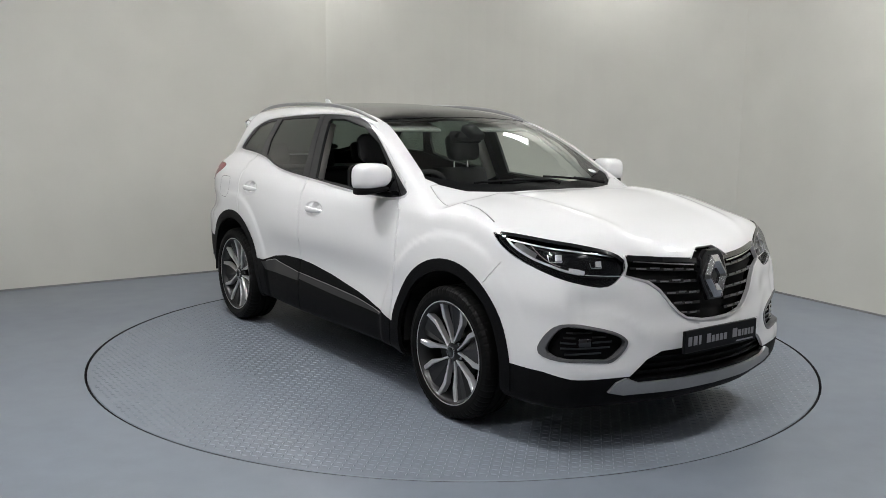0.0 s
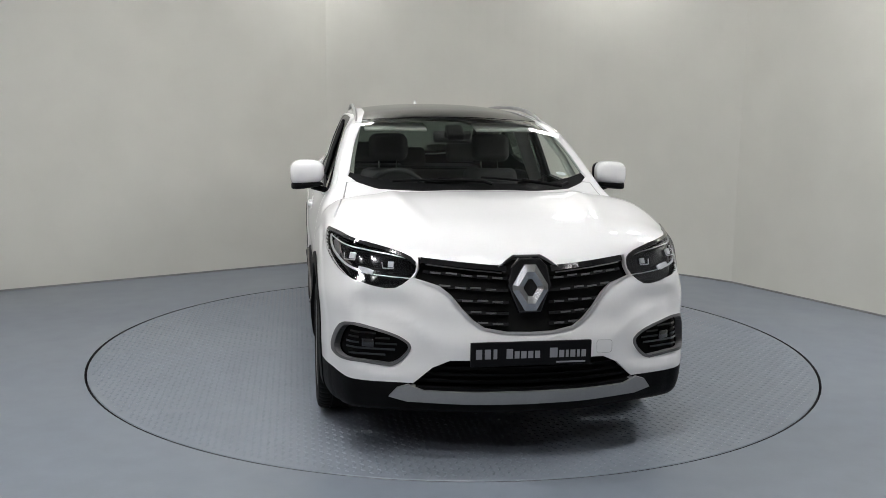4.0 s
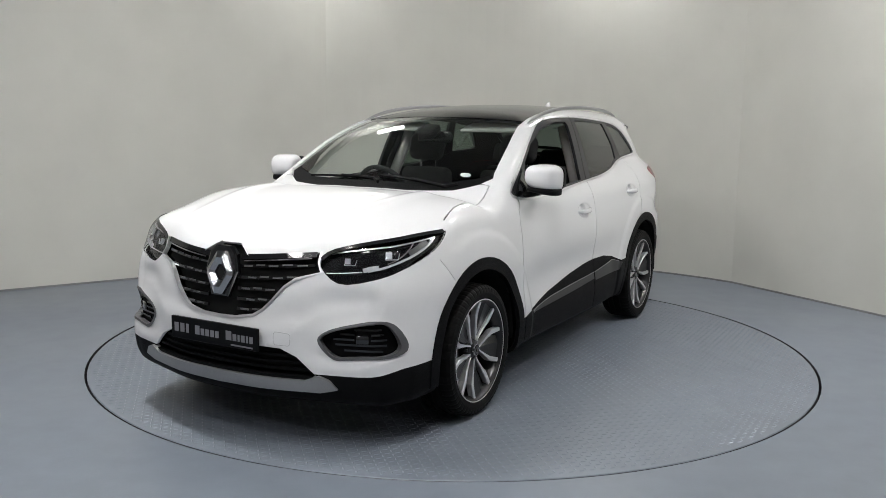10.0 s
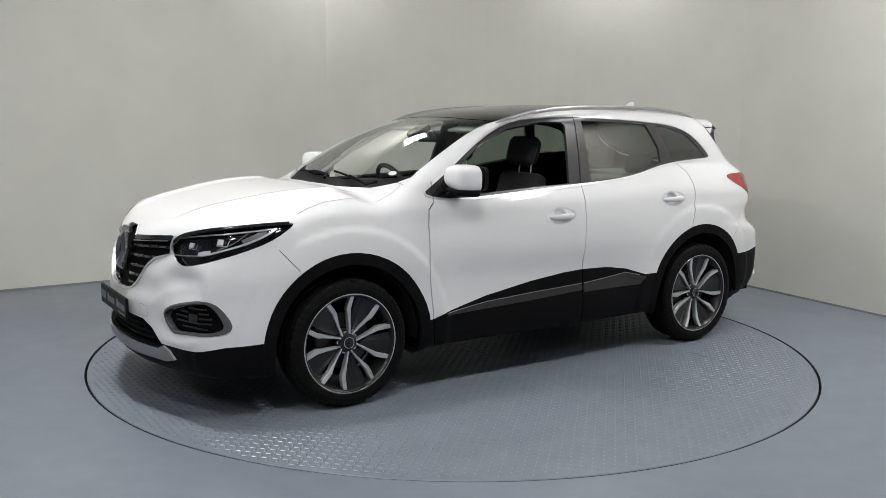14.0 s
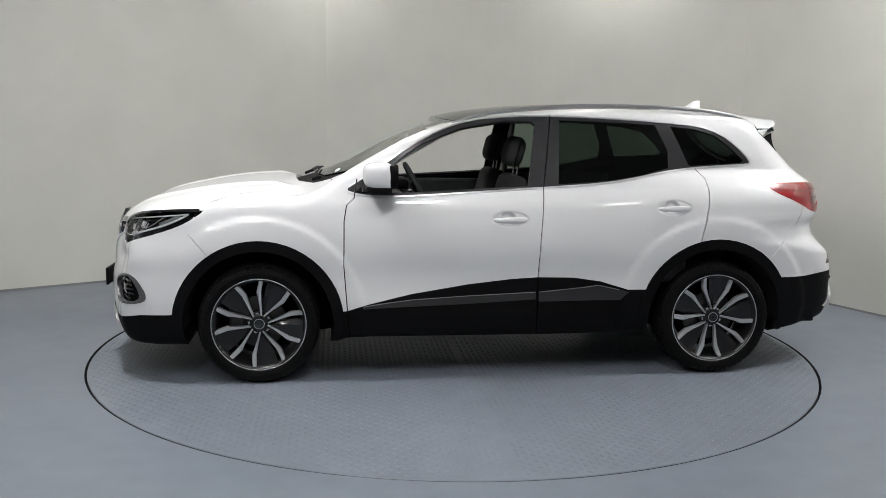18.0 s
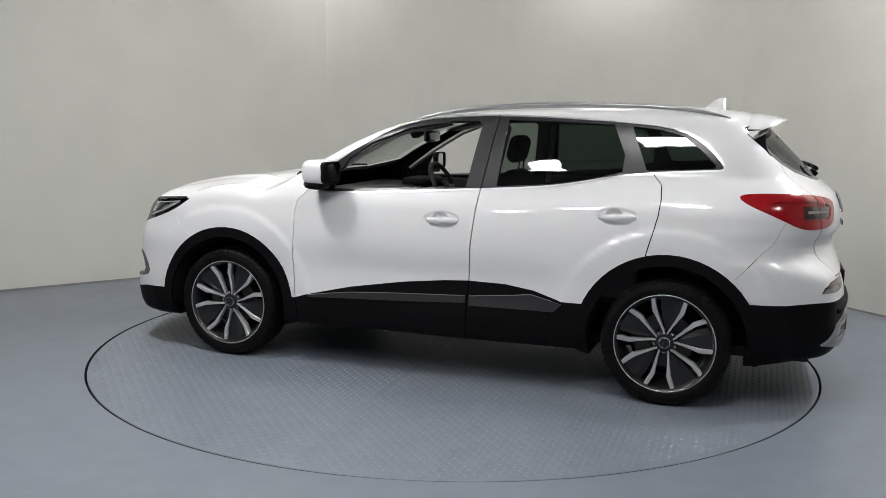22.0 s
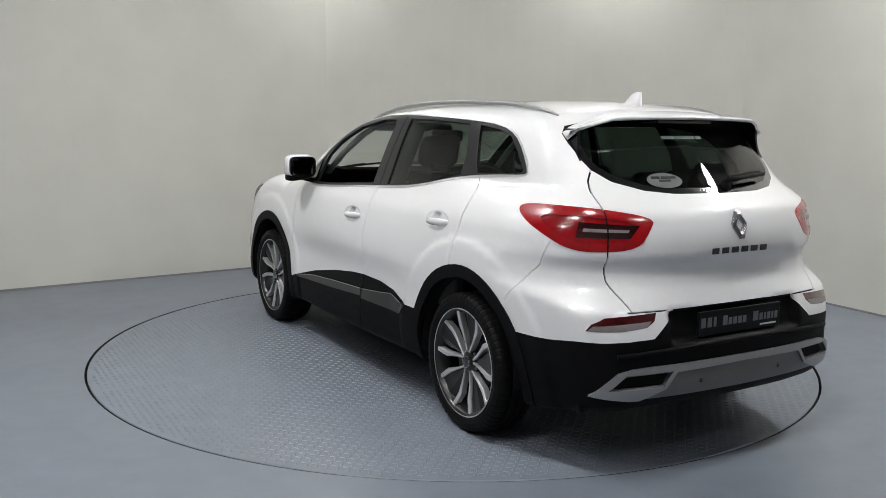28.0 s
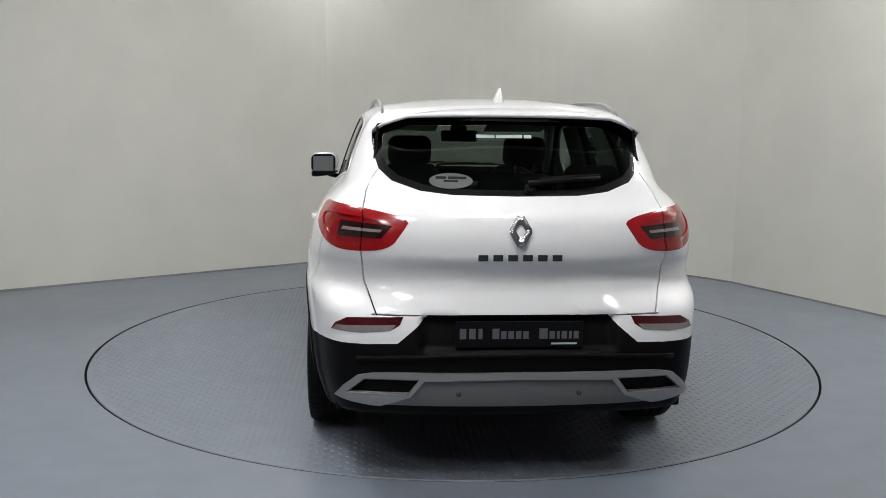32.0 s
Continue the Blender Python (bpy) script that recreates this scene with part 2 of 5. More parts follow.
def build_panels(spots, glow):
    """Square lights flush with the ceiling, inferred ones and added fill alike."""
    lamp = new("ceiling_light")
    lamp.location = (*spots[0], CEILING)
    bm = bmesh.new()
    for sx, sy, px, py in ((.48, .03, 0, .225), (.48, .03, 0, -.225), (.03, .42, .225, 0), (.03, .42, -.225, 0)):
        box((sx, sy, .04), (px, py, -.022), .004, bm=bm)
    part("frame", bm, M_METAL_WHITE, lamp)
    part("diffuser", box((.418, .418, .012), (0, 0, -.020)), glow, lamp, "lit white square diffuser")
    tagged(lamp, "lit square panel of the unseen ceiling rig, fill panels included, white frame", "ceiling light", "ceiling light panels")
    for x, y in spots[1:]:
        copy_thing(lamp, pose(x, y, CEILING))


build_booth()


def build_turntable():
    """The round steel plate under the car: a disc with raised tread lugs welded in sectors."""
    n = 192
    verts, faces = [(0, 0, 0)], []
    radii = [.6, 1.2, 1.8, R_DISC - .004, R_DISC]
    for r in radii:
        z = 0 if r < R_DISC else -.004
        verts += [(math.cos(2 * math.pi * k / n) * r, math.sin(2 * math.pi * k / n) * r, z) for k in range(n)]
    verts += [(math.cos(2 * math.pi * k / n) * R_DISC, math.sin(2 * math.pi * k / n) * R_DISC, -.14) for k in range(n)]
    faces += [(0, 1 + k, 1 + (k + 1) % n) for k in range(n)]
    for i in range(len(radii)):
        for k in range(n):
            l = (k + 1) % n
            faces.append((1 + i * n + k, 1 + (i + 1) * n + k, 1 + (i + 1) * n + l, 1 + i * n + l))
    table_mesh = mesh_from("turntable", verts, faces, M_DISC)
    table_mesh.materials.append(M_PIT)
    for f in table_mesh.polygons[-n:]:
        f.material_index = 1
    table = new("turntable", table_mesh)
    tagged(table, "round blue-grey painted steel turntable with raised tread pattern", "turntable")
    # lugs: short raised bars, turned by ninety degrees in a chequer, laid in six plates
    rng = np.random.default_rng(4)
    pitch = .034
    k = int(R_DISC / pitch) + 2
    gx, gy = np.meshgrid(np.arange(-k, k + 1), np.arange(-k, k + 1), indexing="ij")
    px, py = gx.ravel() * pitch, gy.ravel() * pitch
    odd = (gx.ravel() + gy.ravel()) % 2
    plate = np.floor((px + 2.4) / 1.2).astype(int)
    px = px + rng.normal(0, .0006, len(px))
    keep = (np.hypot(px, py) < R_DISC - .03) & (np.abs((px + 2.4) % 1.2 - .6) < .59)
    px, py, odd, plate = px[keep], py[keep], odd[keep], plate[keep]
    ang = np.where(odd == 1, np.pi / 4, -np.pi / 4) + rng.normal(0, .04, len(px))
    L, W, H = .0138, .0044, .0024
    base = np.array([(-L, 0, 0), (-L * .5, -W, 0), (L * .5, -W, 0), (L, 0, 0), (L * .5, W, 0), (-L * .5, W, 0), (-L * .55, 0, H), (L * .55, 0, H)])
    c, s = np.cos(ang)[:, None], np.sin(ang)[:, None]
    X = px[:, None] + base[:, 0] * c - base[:, 1] * s
    Y = py[:, None] + base[:, 0] * s + base[:, 1] * c
    Z = np.broadcast_to(base[:, 2] + .0004, X.shape)
    V = np.stack([X, Y, Z], -1).reshape(-1, 3)
    tri = np.array([(0, 1, 6), (1, 2, 7), (1, 7, 6), (2, 3, 7), (3, 4, 7), (4, 5, 6), (4, 6, 7), (5, 0, 6)])
    F = (np.arange(len(px))[:, None, None] * 8 + tri).reshape(-1, 3)
    me = bpy.data.meshes.new("tread_lugs")
    me.from_pydata(V.tolist(), [], F.tolist())
    me.materials.append(M_LUG)
    lugs = new("tread_relief", me)
    lugs.parent = table
    tagged(lugs, "worn raised steel tread lugs", kind="stuff")
    return table


turntable = build_turntable()

# ---- car body: one smooth closed form, x forward from the front axle, y to the car's left, z up ----
def curve(*pairs):
    """A smooth curve through (a, b) pairs, as a function of an array."""
    xs, ys = np.array([q[0] for q in pairs], float), np.array([q[1] for q in pairs], float)
    order = np.argsort(xs)
    xs, ys = xs[order], ys[order]
    h, d = np.diff(xs), np.diff(ys) / np.diff(xs)
    m = np.empty(len(xs))
    m[0], m[-1] = d[0], d[-1]
    m[1:-1] = (d[:-1] * h[1:] + d[1:] * h[:-1]) / (h[1:] + h[:-1])

    def at(x):
        x = np.asarray(x, float)
        c = np.clip(x, xs[0], xs[-1])
        i = np.clip(np.searchsorted(xs, c) - 1, 0, len(h) - 1)
        t = (c - xs[i]) / h[i]
        y = ((1 + 2 * t) * (1 - t) ** 2 * ys[i] + t * (1 - t) ** 2 * h[i] * m[i]
             + t * t * (3 - 2 * t) * ys[i + 1] + t * t * (t - 1) * h[i] * m[i + 1])
        return y + np.where(x < xs[0], (x - xs[0]) * m[0], 0) + np.where(x > xs[-1], (x - xs[-1]) * m[-1], 0)
    return at


def smooth(a, b, x):
    t = np.clip((x - a) / (b - a), 0, 1)
    return t * t * (3 - 2 * t)


def blend(a, b, k):
    """The larger of a and b, rounded over k metres."""
    h = np.clip(0.5 + 0.5 * (a - b) / k, 0, 1)
    return b + (a - b) * h + k * h * (1 - h)


WHEELBASE, AXLE_Z = 2.646, 0.338
section_mid = curve((.2, .84), (.27, .885), (.34, .897), (.44, .903), (.58, .893), (.75, .898), (.92, .878), (1.015, .852),
                    (1.07, .822), (1.105, .800), (1.13, .7905), (1.22, .761), (1.35, .715), (1.45, .673), (1.51, .643), (1.6, .58))
section_rear = curve((.2, .80), (.4, .868), (.6, .885), (.8, .893), (.95, .882), (1.10, .838), (1.16, .785), (1.205, .738),
                     (1.23, .7285), (1.29, .7085), (1.35, .686), (1.45, .641), (1.5, .61), (1.6, .53))
plan_side = curve((.95, -.12), (.7, -.045), (.5, -.02), (.25, -.015), (-.2, -.005), (-.5, 0), (-2.6, 0), (-3.0, -.015), (-3.2, -.05),
                  (-3.4, -.11))
front_profile = curve((.15, .74), (.22, .875), (.28, .915), (.34, .93), (.45, .935), (.56, .93), (.62, .915), (.7, .907), (.8, .89),
                      (.87, .868), (.93, .84), (1.1, .74))
front_plan = curve((0, 0), (.25, .018), (.5, .085), (.6, .115), (.7, .15), (.8, .215), (.86, .34), (.92, .60))
rear_profile = curve((.15, -3.30), (.25, -3.47), (.36, -3.545), (.5, -3.55), (.6, -3.55), (.69, -3.525), (.75, -3.503), (.82, -3.477), (.885, -3.471), (.93, -3.500), (.96, -3.503),
                     (1.05, -3.489), (1.11, -3.46), (1.18, -3.378), (1.3, -3.262), (1.44, -3.125), (1.6, -2.96))
rear_plan = curve((0, 0), (.17, .008), (.45, .05), (.6, .105), (.75, .215), (.82, .305), (.88, .48), (.93, .70))
top_profile = curve((1.0, .72), (.9, .858), (.85, .901), (.76, .951), (.67, .991), (.41, 1.058), (.15, 1.098), (-.05, 1.109), (-.2, 1.112),
                    (-.3, 1.145), (-.45, 1.225), (-.62, 1.320), (-.8, 1.412), (-.955, 1.474), (-1.17, 1.530), (-1.4, 1.561),
                    (-1.7, 1.584), (-2.2, 1.593), (-2.7, 1.576), (-3.03, 1.542), (-3.3, 1.50))


def side_y(x, z):
    w = smooth(-1.5, -2.9, x)
    y = section_mid(z) * (1 - w) + section_rear(z) * w + plan_side(x)
    for ax in (0.0, -WHEELBASE):
        r = np.sqrt((x - ax) ** 2 + (z - AXLE_Z) ** 2)
        y = y + .010 * smooth(.615, .570, r)
    for hx, hz in ((-1.405, .928), (-2.372, .992)):
        e = ((x - hx) / .108) ** 2 + ((z - hz) / .044) ** 2
        s = ((x - hx - .012) / .046) ** 2 + ((z - hz - .004) / .034) ** 2
        y = y - .006 * smooth(1.1, .75, e) - .024 * smooth(1.15, .25, s)
    y = y - .008 * np.clip(np.abs(x + 1.5) / 1.2, 0, 1.1) ** 2 * smooth(1.0, 1.1, z)
    return y - .014 * smooth(.8, .6, z) * smooth(.38, .5, z) * smooth(-.5, -.75, x) * smooth(-2.1, -1.9, x)


def top_z(x, y):
    hood = smooth(-.25, -.05, x)
    screen = smooth(-1.3, -1.0, x) * (1 - hood)
    a = np.abs(y)
    drop = hood * (.046 * (a / .8) ** 5 * (1 + .9 * smooth(.05, .5, x))) + screen * .05 * (a / .62) ** 2 + (1 - hood - screen) * .046 * (a / .58) ** 2.4
    rib = hood * .011 * np.exp(-((a - (.50 - .10 * smooth(0, .8, x))) / .05) ** 2) * smooth(.85, .6, x)
    return top_profile(x) - drop + rib


def body_field(x, y, z):
    """Below zero inside the car's outer skin, roughly in metres."""
    a = np.abs(y)
    glass = smooth(1.12, 1.25, z)
    side = a - side_y(x, z)
    front = (x - front_profile(z) + front_plan(a) * (1 + .25 * smooth(.68, .86, z))) * .85
    hollow = .025 * np.exp(-((z - .69) / .06) ** 2) * smooth(.42, .6, a) * smooth(.85, .7, a)
    scoop = ((a - .66) / .235) ** 2 + ((z - .528 - .12 * (a - .66)) / .118) ** 2
    front = front + hollow + .011 * smooth(1.45, .35, scoop)
    rear = (rear_profile(z) + rear_plan(a) * (1 + .35 * glass - .45 * smooth(.82, .7, z)) - x) * (.85 - .1 * glass)
    rear = rear + .030 * smooth(.42, .375, a) * smooth(.555, .590, z) * smooth(.715, .692, z)
    top = (z - top_z(x, y)) * (.9 - .08 * smooth(-.2, -.4, x) * smooth(-1.4, -1.1, x))
    under = (.215 - z) + .08 * smooth(-2.9, -3.5, x) + .04 * smooth(-.35, -.52, x) * smooth(-2.32, -2.14, x)
    f = blend(front, side, .10)
    f = blend(f, rear, .07)
    f = blend(f, top, .045)
    return blend(f, under, .03)


def gradient(x, y, z, e=2e-3):
    f = body_field
    g = np.stack([f(x + e, y, z) - f(x - e, y, z), f(x, y + e, z) - f(x, y - e, z), f(x, y, z + e) - f(x, y, z - e)], -1) / (2 * e)
    return g


def settle(P, steps=3):
    """Moves points onto the body's skin; gives points and outward normals."""
    P = np.array(P, float)
    for _ in range(steps):
        f, g = body_field(P[:, 0], P[:, 1], P[:, 2]), gradient(P[:, 0], P[:, 1], P[:, 2])
        d = np.clip(f / np.maximum((g * g).sum(1), .05), -.02, .02)
        mid = np.abs(P[:, 1]) < 1e-4
        P = P - g * d[:, None]
        P[mid, 1] = 0
    g = gradient(P[:, 0], P[:, 1], P[:, 2], 6e-3)
    g[np.abs(P[:, 1]) < 1e-4, 1] = 0
    return P, g / np.linalg.norm(g, axis=1)[:, None]


def skin_mesh(h=.024):
    """The left half of the skin as quads, one vertex for each grid cell that it crosses."""
    xs, ys, zs = np.arange(-3.72, 1.08, h), np.arange(-1.5 * h, 1.0, h), np.arange(.15, 1.68, h)
    F = body_field(*np.meshgrid(xs, ys, zs, indexing="ij"))
    S = F < 0
    shape = tuple(n - 1 for n in F.shape)
    total, count = np.zeros(shape + (3,)), np.zeros(shape)
    corners = [(i, j, k) for i in (0, 1) for j in (0, 1) for k in (0, 1)]

    def at(A, c):
        return A[c[0]:A.shape[0] - 1 + c[0], c[1]:A.shape[1] - 1 + c[1], c[2]:A.shape[2] - 1 + c[2]]
    for a in corners:
        for ax in range(3):
            if a[ax]:
                continue
            b = tuple(1 if i == ax else a[i] for i in range(3))
            fa, fb = at(F, a), at(F, b)
            cross = (fa < 0) != (fb < 0)
            t = np.where(cross, fa / np.where(cross, fa - fb, 1), 0)
            p = np.zeros(shape + (3,)) + np.array(a, float)
            p[..., ax] += t
            total += p * cross[..., None]
            count += cross
    used = count > 0
    index = -np.ones(shape, int)
    index[used] = np.arange(used.sum())
    cells = np.argwhere(used)
    V = (cells + total[used] / count[used][:, None]) * h + np.array([xs[0], ys[0], zs[0]])
    quads = []
    for ax in range(3):
        u, v = (ax + 1) % 3, (ax + 2) % 3
        lo, hi = [slice(None)] * 3, [slice(None)] * 3
        lo[ax], hi[ax] = slice(0, -1), slice(1, None)
        cross = S[tuple(lo)] != S[tuple(hi)]
        inside = S[tuple(lo)]
        for c in np.argwhere(cross):
            if c[u] == 0 or c[v] == 0 or c[u] >= shape[u] or c[v] >= shape[v]:
                continue
            q = []
            for du, dv in ((-1, -1), (0, -1), (0, 0), (-1, 0)):
                k = c.copy()
                k[u] += du
                k[v] += dv
                q.append(index[tuple(k)])
            quads.append(q if inside[tuple(c)] else q[::-1])
    V, _ = settle(V)
    return V, quads


def chaikin(pts, times=1):
    for _ in range(times):
        out = []
        for i, p in enumerate(pts):
            q = pts[(i + 1) % len(pts)]
            out += [(p[0] * .75 + q[0] * .25, p[1] * .75 + q[1] * .25), (p[0] * .25 + q[0] * .75, p[1] * .25 + q[1] * .75)]
        pts = out
    return pts


def inside(pts, u, v):
    hit, j = False, len(pts) - 1
    for i in range(len(pts)):
        a, b = pts[i], pts[j]
        if (a[1] > v) != (b[1] > v) and u < (b[0] - a[0]) * (v - a[1]) / (b[1] - a[1]) + a[0]:
            hit = not hit
        j = i
    return hit


SIDE = (Vector((1, 0, 0)), Vector((0, 0, 1)))
FRONT = (Vector((0, 1, 0)), Vector((0, 0, 1)))
TOP = (Vector((1, 0, 0)), Vector((0, 1, 0)))
LAMP = (Vector((-.6, .8, 0)), Vector((0, 0, 1)))
TAIL = (Vector((-.6, -.8, 0)), Vector((0, 0, 1)))


class Skin:
    """The half skin, cut along outlines; each face carries the name of its panel."""

    def __init__(self):
        V, quads = skin_mesh()
        self.bm = bmesh.new()
        vs = [self.bm.verts.new(p) for p in V.tolist()]
        for q in quads:
            if len(set(q)) == 4:
                self.bm.faces.new([vs[i] for i in q])
        bm = self.bm
        bmesh.ops.bisect_plane(bm, geom=bm.verts[:] + bm.edges[:] + bm.faces[:], dist=2e-4, plane_co=(0, 0, 0), plane_no=(0, -1, 0), clear_outer=True)
        for v in bm.verts:
            if abs(v.co.y) < 3e-4:
                v.co.y = 0
        for hx, hz in ((-1.405, .928), (-2.372, .992)):
            near = [e for e in bm.edges if all(abs(v.co.x - hx) < .135 and abs(v.co.z - hz) < .07 and v.co.y > .5 for v in e.verts)]
            bmesh.ops.subdivide_edges(bm, edges=near, cuts=3, use_grid_fill=True)
        self.tag = bm.faces.layers.int.new("panel")
        self.names = [""]

    def ident(self, name):
        if name not in self.names:
            self.names.append(name)
        return self.names.index(name)

    def cut(self, name, plane, pts, rounds=0, where=None, only=None):
        """Names the part of the skin inside an outline seen along one direction."""
        U, W = plane
        pts = chaikin(pts, rounds) if rounds else list(pts)
        lo = (min(p[0] for p in pts) - .001, min(p[1] for p in pts) - .001)
        hi = (max(p[0] for p in pts) + .001, max(p[1] for p in pts) + .001)
        bm = self.bm

        def span(f):
            us = [v.co.dot(U) for v in f.verts]
            ws = [v.co.dot(W) for v in f.verts]
            return min(us), max(us), min(ws), max(ws)
        pool = set()
        for f in bm.faces:
            c = f.verts[0].co
            u, w = c.dot(U), c.dot(W)
            if lo[0] - .06 < u < hi[0] + .06 and lo[1] - .06 < w < hi[1] + .06 and (where is None or where(c)):
                pool.add(f)
        N = U.cross(W)
        for i in range(len(pts)):
            a, b = pts[i], pts[(i + 1) % len(pts)]
            d = Vector((b[0] - a[0], b[1] - a[1]))
            if d.length < 1e-5:
                continue
            au, bu, aw, bw = min(a[0], b[0]) - 1e-4, max(a[0], b[0]) + 1e-4, min(a[1], b[1]) - 1e-4, max(a[1], b[1]) + 1e-4
            near = []
            for f in pool:
                s = span(f)
                if s[0] < bu and s[1] > au and s[2] < bw and s[3] > aw:
                    near.append(f)
            if not near:
                continue
            geom = set(near)
            for f in near:
                geom.update(f.edges)
                geom.update(f.verts)
            r = bmesh.ops.bisect_plane(bm, geom=list(geom), dist=1e-5, plane_co=U * a[0] + W * a[1], plane_no=U * d.y - W * d.x)
            pool = {f for f in pool if f.is_valid}
            pool.update(g for g in r["geom"] if isinstance(g, bmesh.types.BMFace))
        k = self.ident(name)
        allowed = None if only is None else {self.ident(o) for o in only}
        for f in pool:
            if not f.is_valid:
                continue
            c = f.calc_center_median()
            if inside(pts, c.dot(U), c.dot(W)) and (where is None or where(c)) and (allowed is None or f[self.tag] in allowed):
                f[self.tag] = k

    def seam(self, plane, line, width=.005, where=None, only=None):
        """A gap between panels along a line."""
        left, right = [], []
        for i, p in enumerate(line):
            a, b = line[max(i - 1, 0)], line[min(i + 1, len(line) - 1)]
            d = Vector((b[0] - a[0], b[1] - a[1])).normalized() * (width / 2)
            left.append((p[0] - d.y, p[1] + d.x))
            right.append((p[0] + d.y, p[1] - d.x))
        self.cut("gap", plane, left + right[::-1], 0, where, only)

    def absorb(self):
        """Gives small scraps of paint to the panel that they touch most."""
        paint = [self.ident(n) for n in ("fender", "quarter_panel", "rear_bumper", "front_bumper", "tailgate", "bonnet", "front_door", "rear_door", "roof_frame")]
        tag = self.tag
        for k in paint:
            left, groups = {f for f in self.bm.faces if f[tag] == k}, []
            while left:
                todo = [left.pop()]
                g = []
                while todo:
                    f = todo.pop()
                    g.append(f)
                    for e in f.edges:
                        for o in e.link_faces:
                            if o in left:
                                left.discard(o)
                                todo.append(o)
                groups.append(g)
            groups.sort(key=lambda g: sum(f.calc_area() for f in g))
            for g in groups[:-1]:
                votes = {}
                for f in g:
                    for e in f.edges:
                        for o in e.link_faces:
                            if o[tag] != k:
                                votes[o[tag]] = votes.get(o[tag], 0) + e.calc_length() * (5 if o[tag] in paint else 1)
                if votes:
                    best = max(votes, key=votes.get)
                    for f in g:
                        f[tag] = best

    def finish(self):
        bm = self.bm
        co, normal = settle([v.co[:] for v in bm.verts], 2)
        bm.verts.index_update()
        self.co, self.normal = co, normal
        self.absorb()
        self.by = {}
        for f in bm.faces:
            self.by.setdefault(self.names[f[self.tag]], []).append([v.index for v in f.verts])

    def panel(self, name, tags, material, parent, label="", offset=0.0, depth=.014, both=True, sides=(1, -1)):
        """Builds the named part of the skin as its own shell, for each side or joined across the middle."""
        faces = [f for t in tags for f in self.by.get(t, [])]
        if not faces:
            return []
        if not both and min(abs(self.co[i][1]) for f in faces for i in f) > 1e-6:
            both = True
        ids = sorted({i for f in faces for i in f})
        place = {v: i for i, v in enumerate(ids)}
        P = self.co[ids] + self.normal[ids] * offset
        N = self.normal[ids]
        F = [[place[i] for i in f] for f in faces]
        seen = {}
        for f in F:
            for i in range(len(f)):
                e = (f[i], f[(i + 1) % len(f)])
                seen[frozenset(e)] = None if frozenset(e) in seen else e
        rim = [e for e in seen.values() if e and not (abs(P[e[0]][1]) < 1e-6 and abs(P[e[1]][1]) < 1e-6)]
        V, NN, FF = P.tolist(), N.tolist(), [list(f) for f in F]
        if depth:
            for a, b in rim:
                k = len(V)
                V += [P[a].tolist(), P[b].tolist(), (P[b] - N[b] * depth).tolist(), (P[a] - N[a] * depth).tolist()]
                n = np.cross(P[b] - P[a], N[a])
                n = n / max(np.linalg.norm(n), 1e-9)
                NN += [n.tolist()] * 4
                FF.append([k + 1, k, k + 3, k + 2])
        made = []

        def link(VV, N2, F2):
            me = bpy.data.meshes.new(name)
            me.from_pydata(VV, [], F2)
            me.materials.append(material)
            me.shade_smooth()
            me.normals_split_custom_set_from_vertices(N2)
            ob = new(name, me)
            ob.parent = parent
            if label:
                tagged(ob, label)
            made.append(ob)
        flip = lambda vs: [(x, -y, z) for x, y, z in vs]
        if both:
            for s in sides:
                if s > 0:
                    link(V, NN, FF)
                else:
                    link(flip(V), flip(NN), [f[::-1] for f in FF])
        else:
            k = len(V)
            twin = [i if abs(V[i][1]) < 1e-6 and i < len(P) else i + k for i in range(k)]
            used = V + flip(V)
            link(used, NN + flip(NN), FF + [[twin[i] for i in f][::-1] for f in FF])
        return made


skin = Skin()
front_half = lambda c: c.x > .2
rear_half = lambda c: c.x < -2.7
outer = lambda c: c.y > .5
high = lambda c: c.z > .95
ARCHES = (0.0, -WHEELBASE)


def circle(cx, cz, r, n=56):
    return [(cx + r * math.cos(2 * math.pi * i / n), cz + r * math.sin(2 * math.pi * i / n)) for i in range(n)]


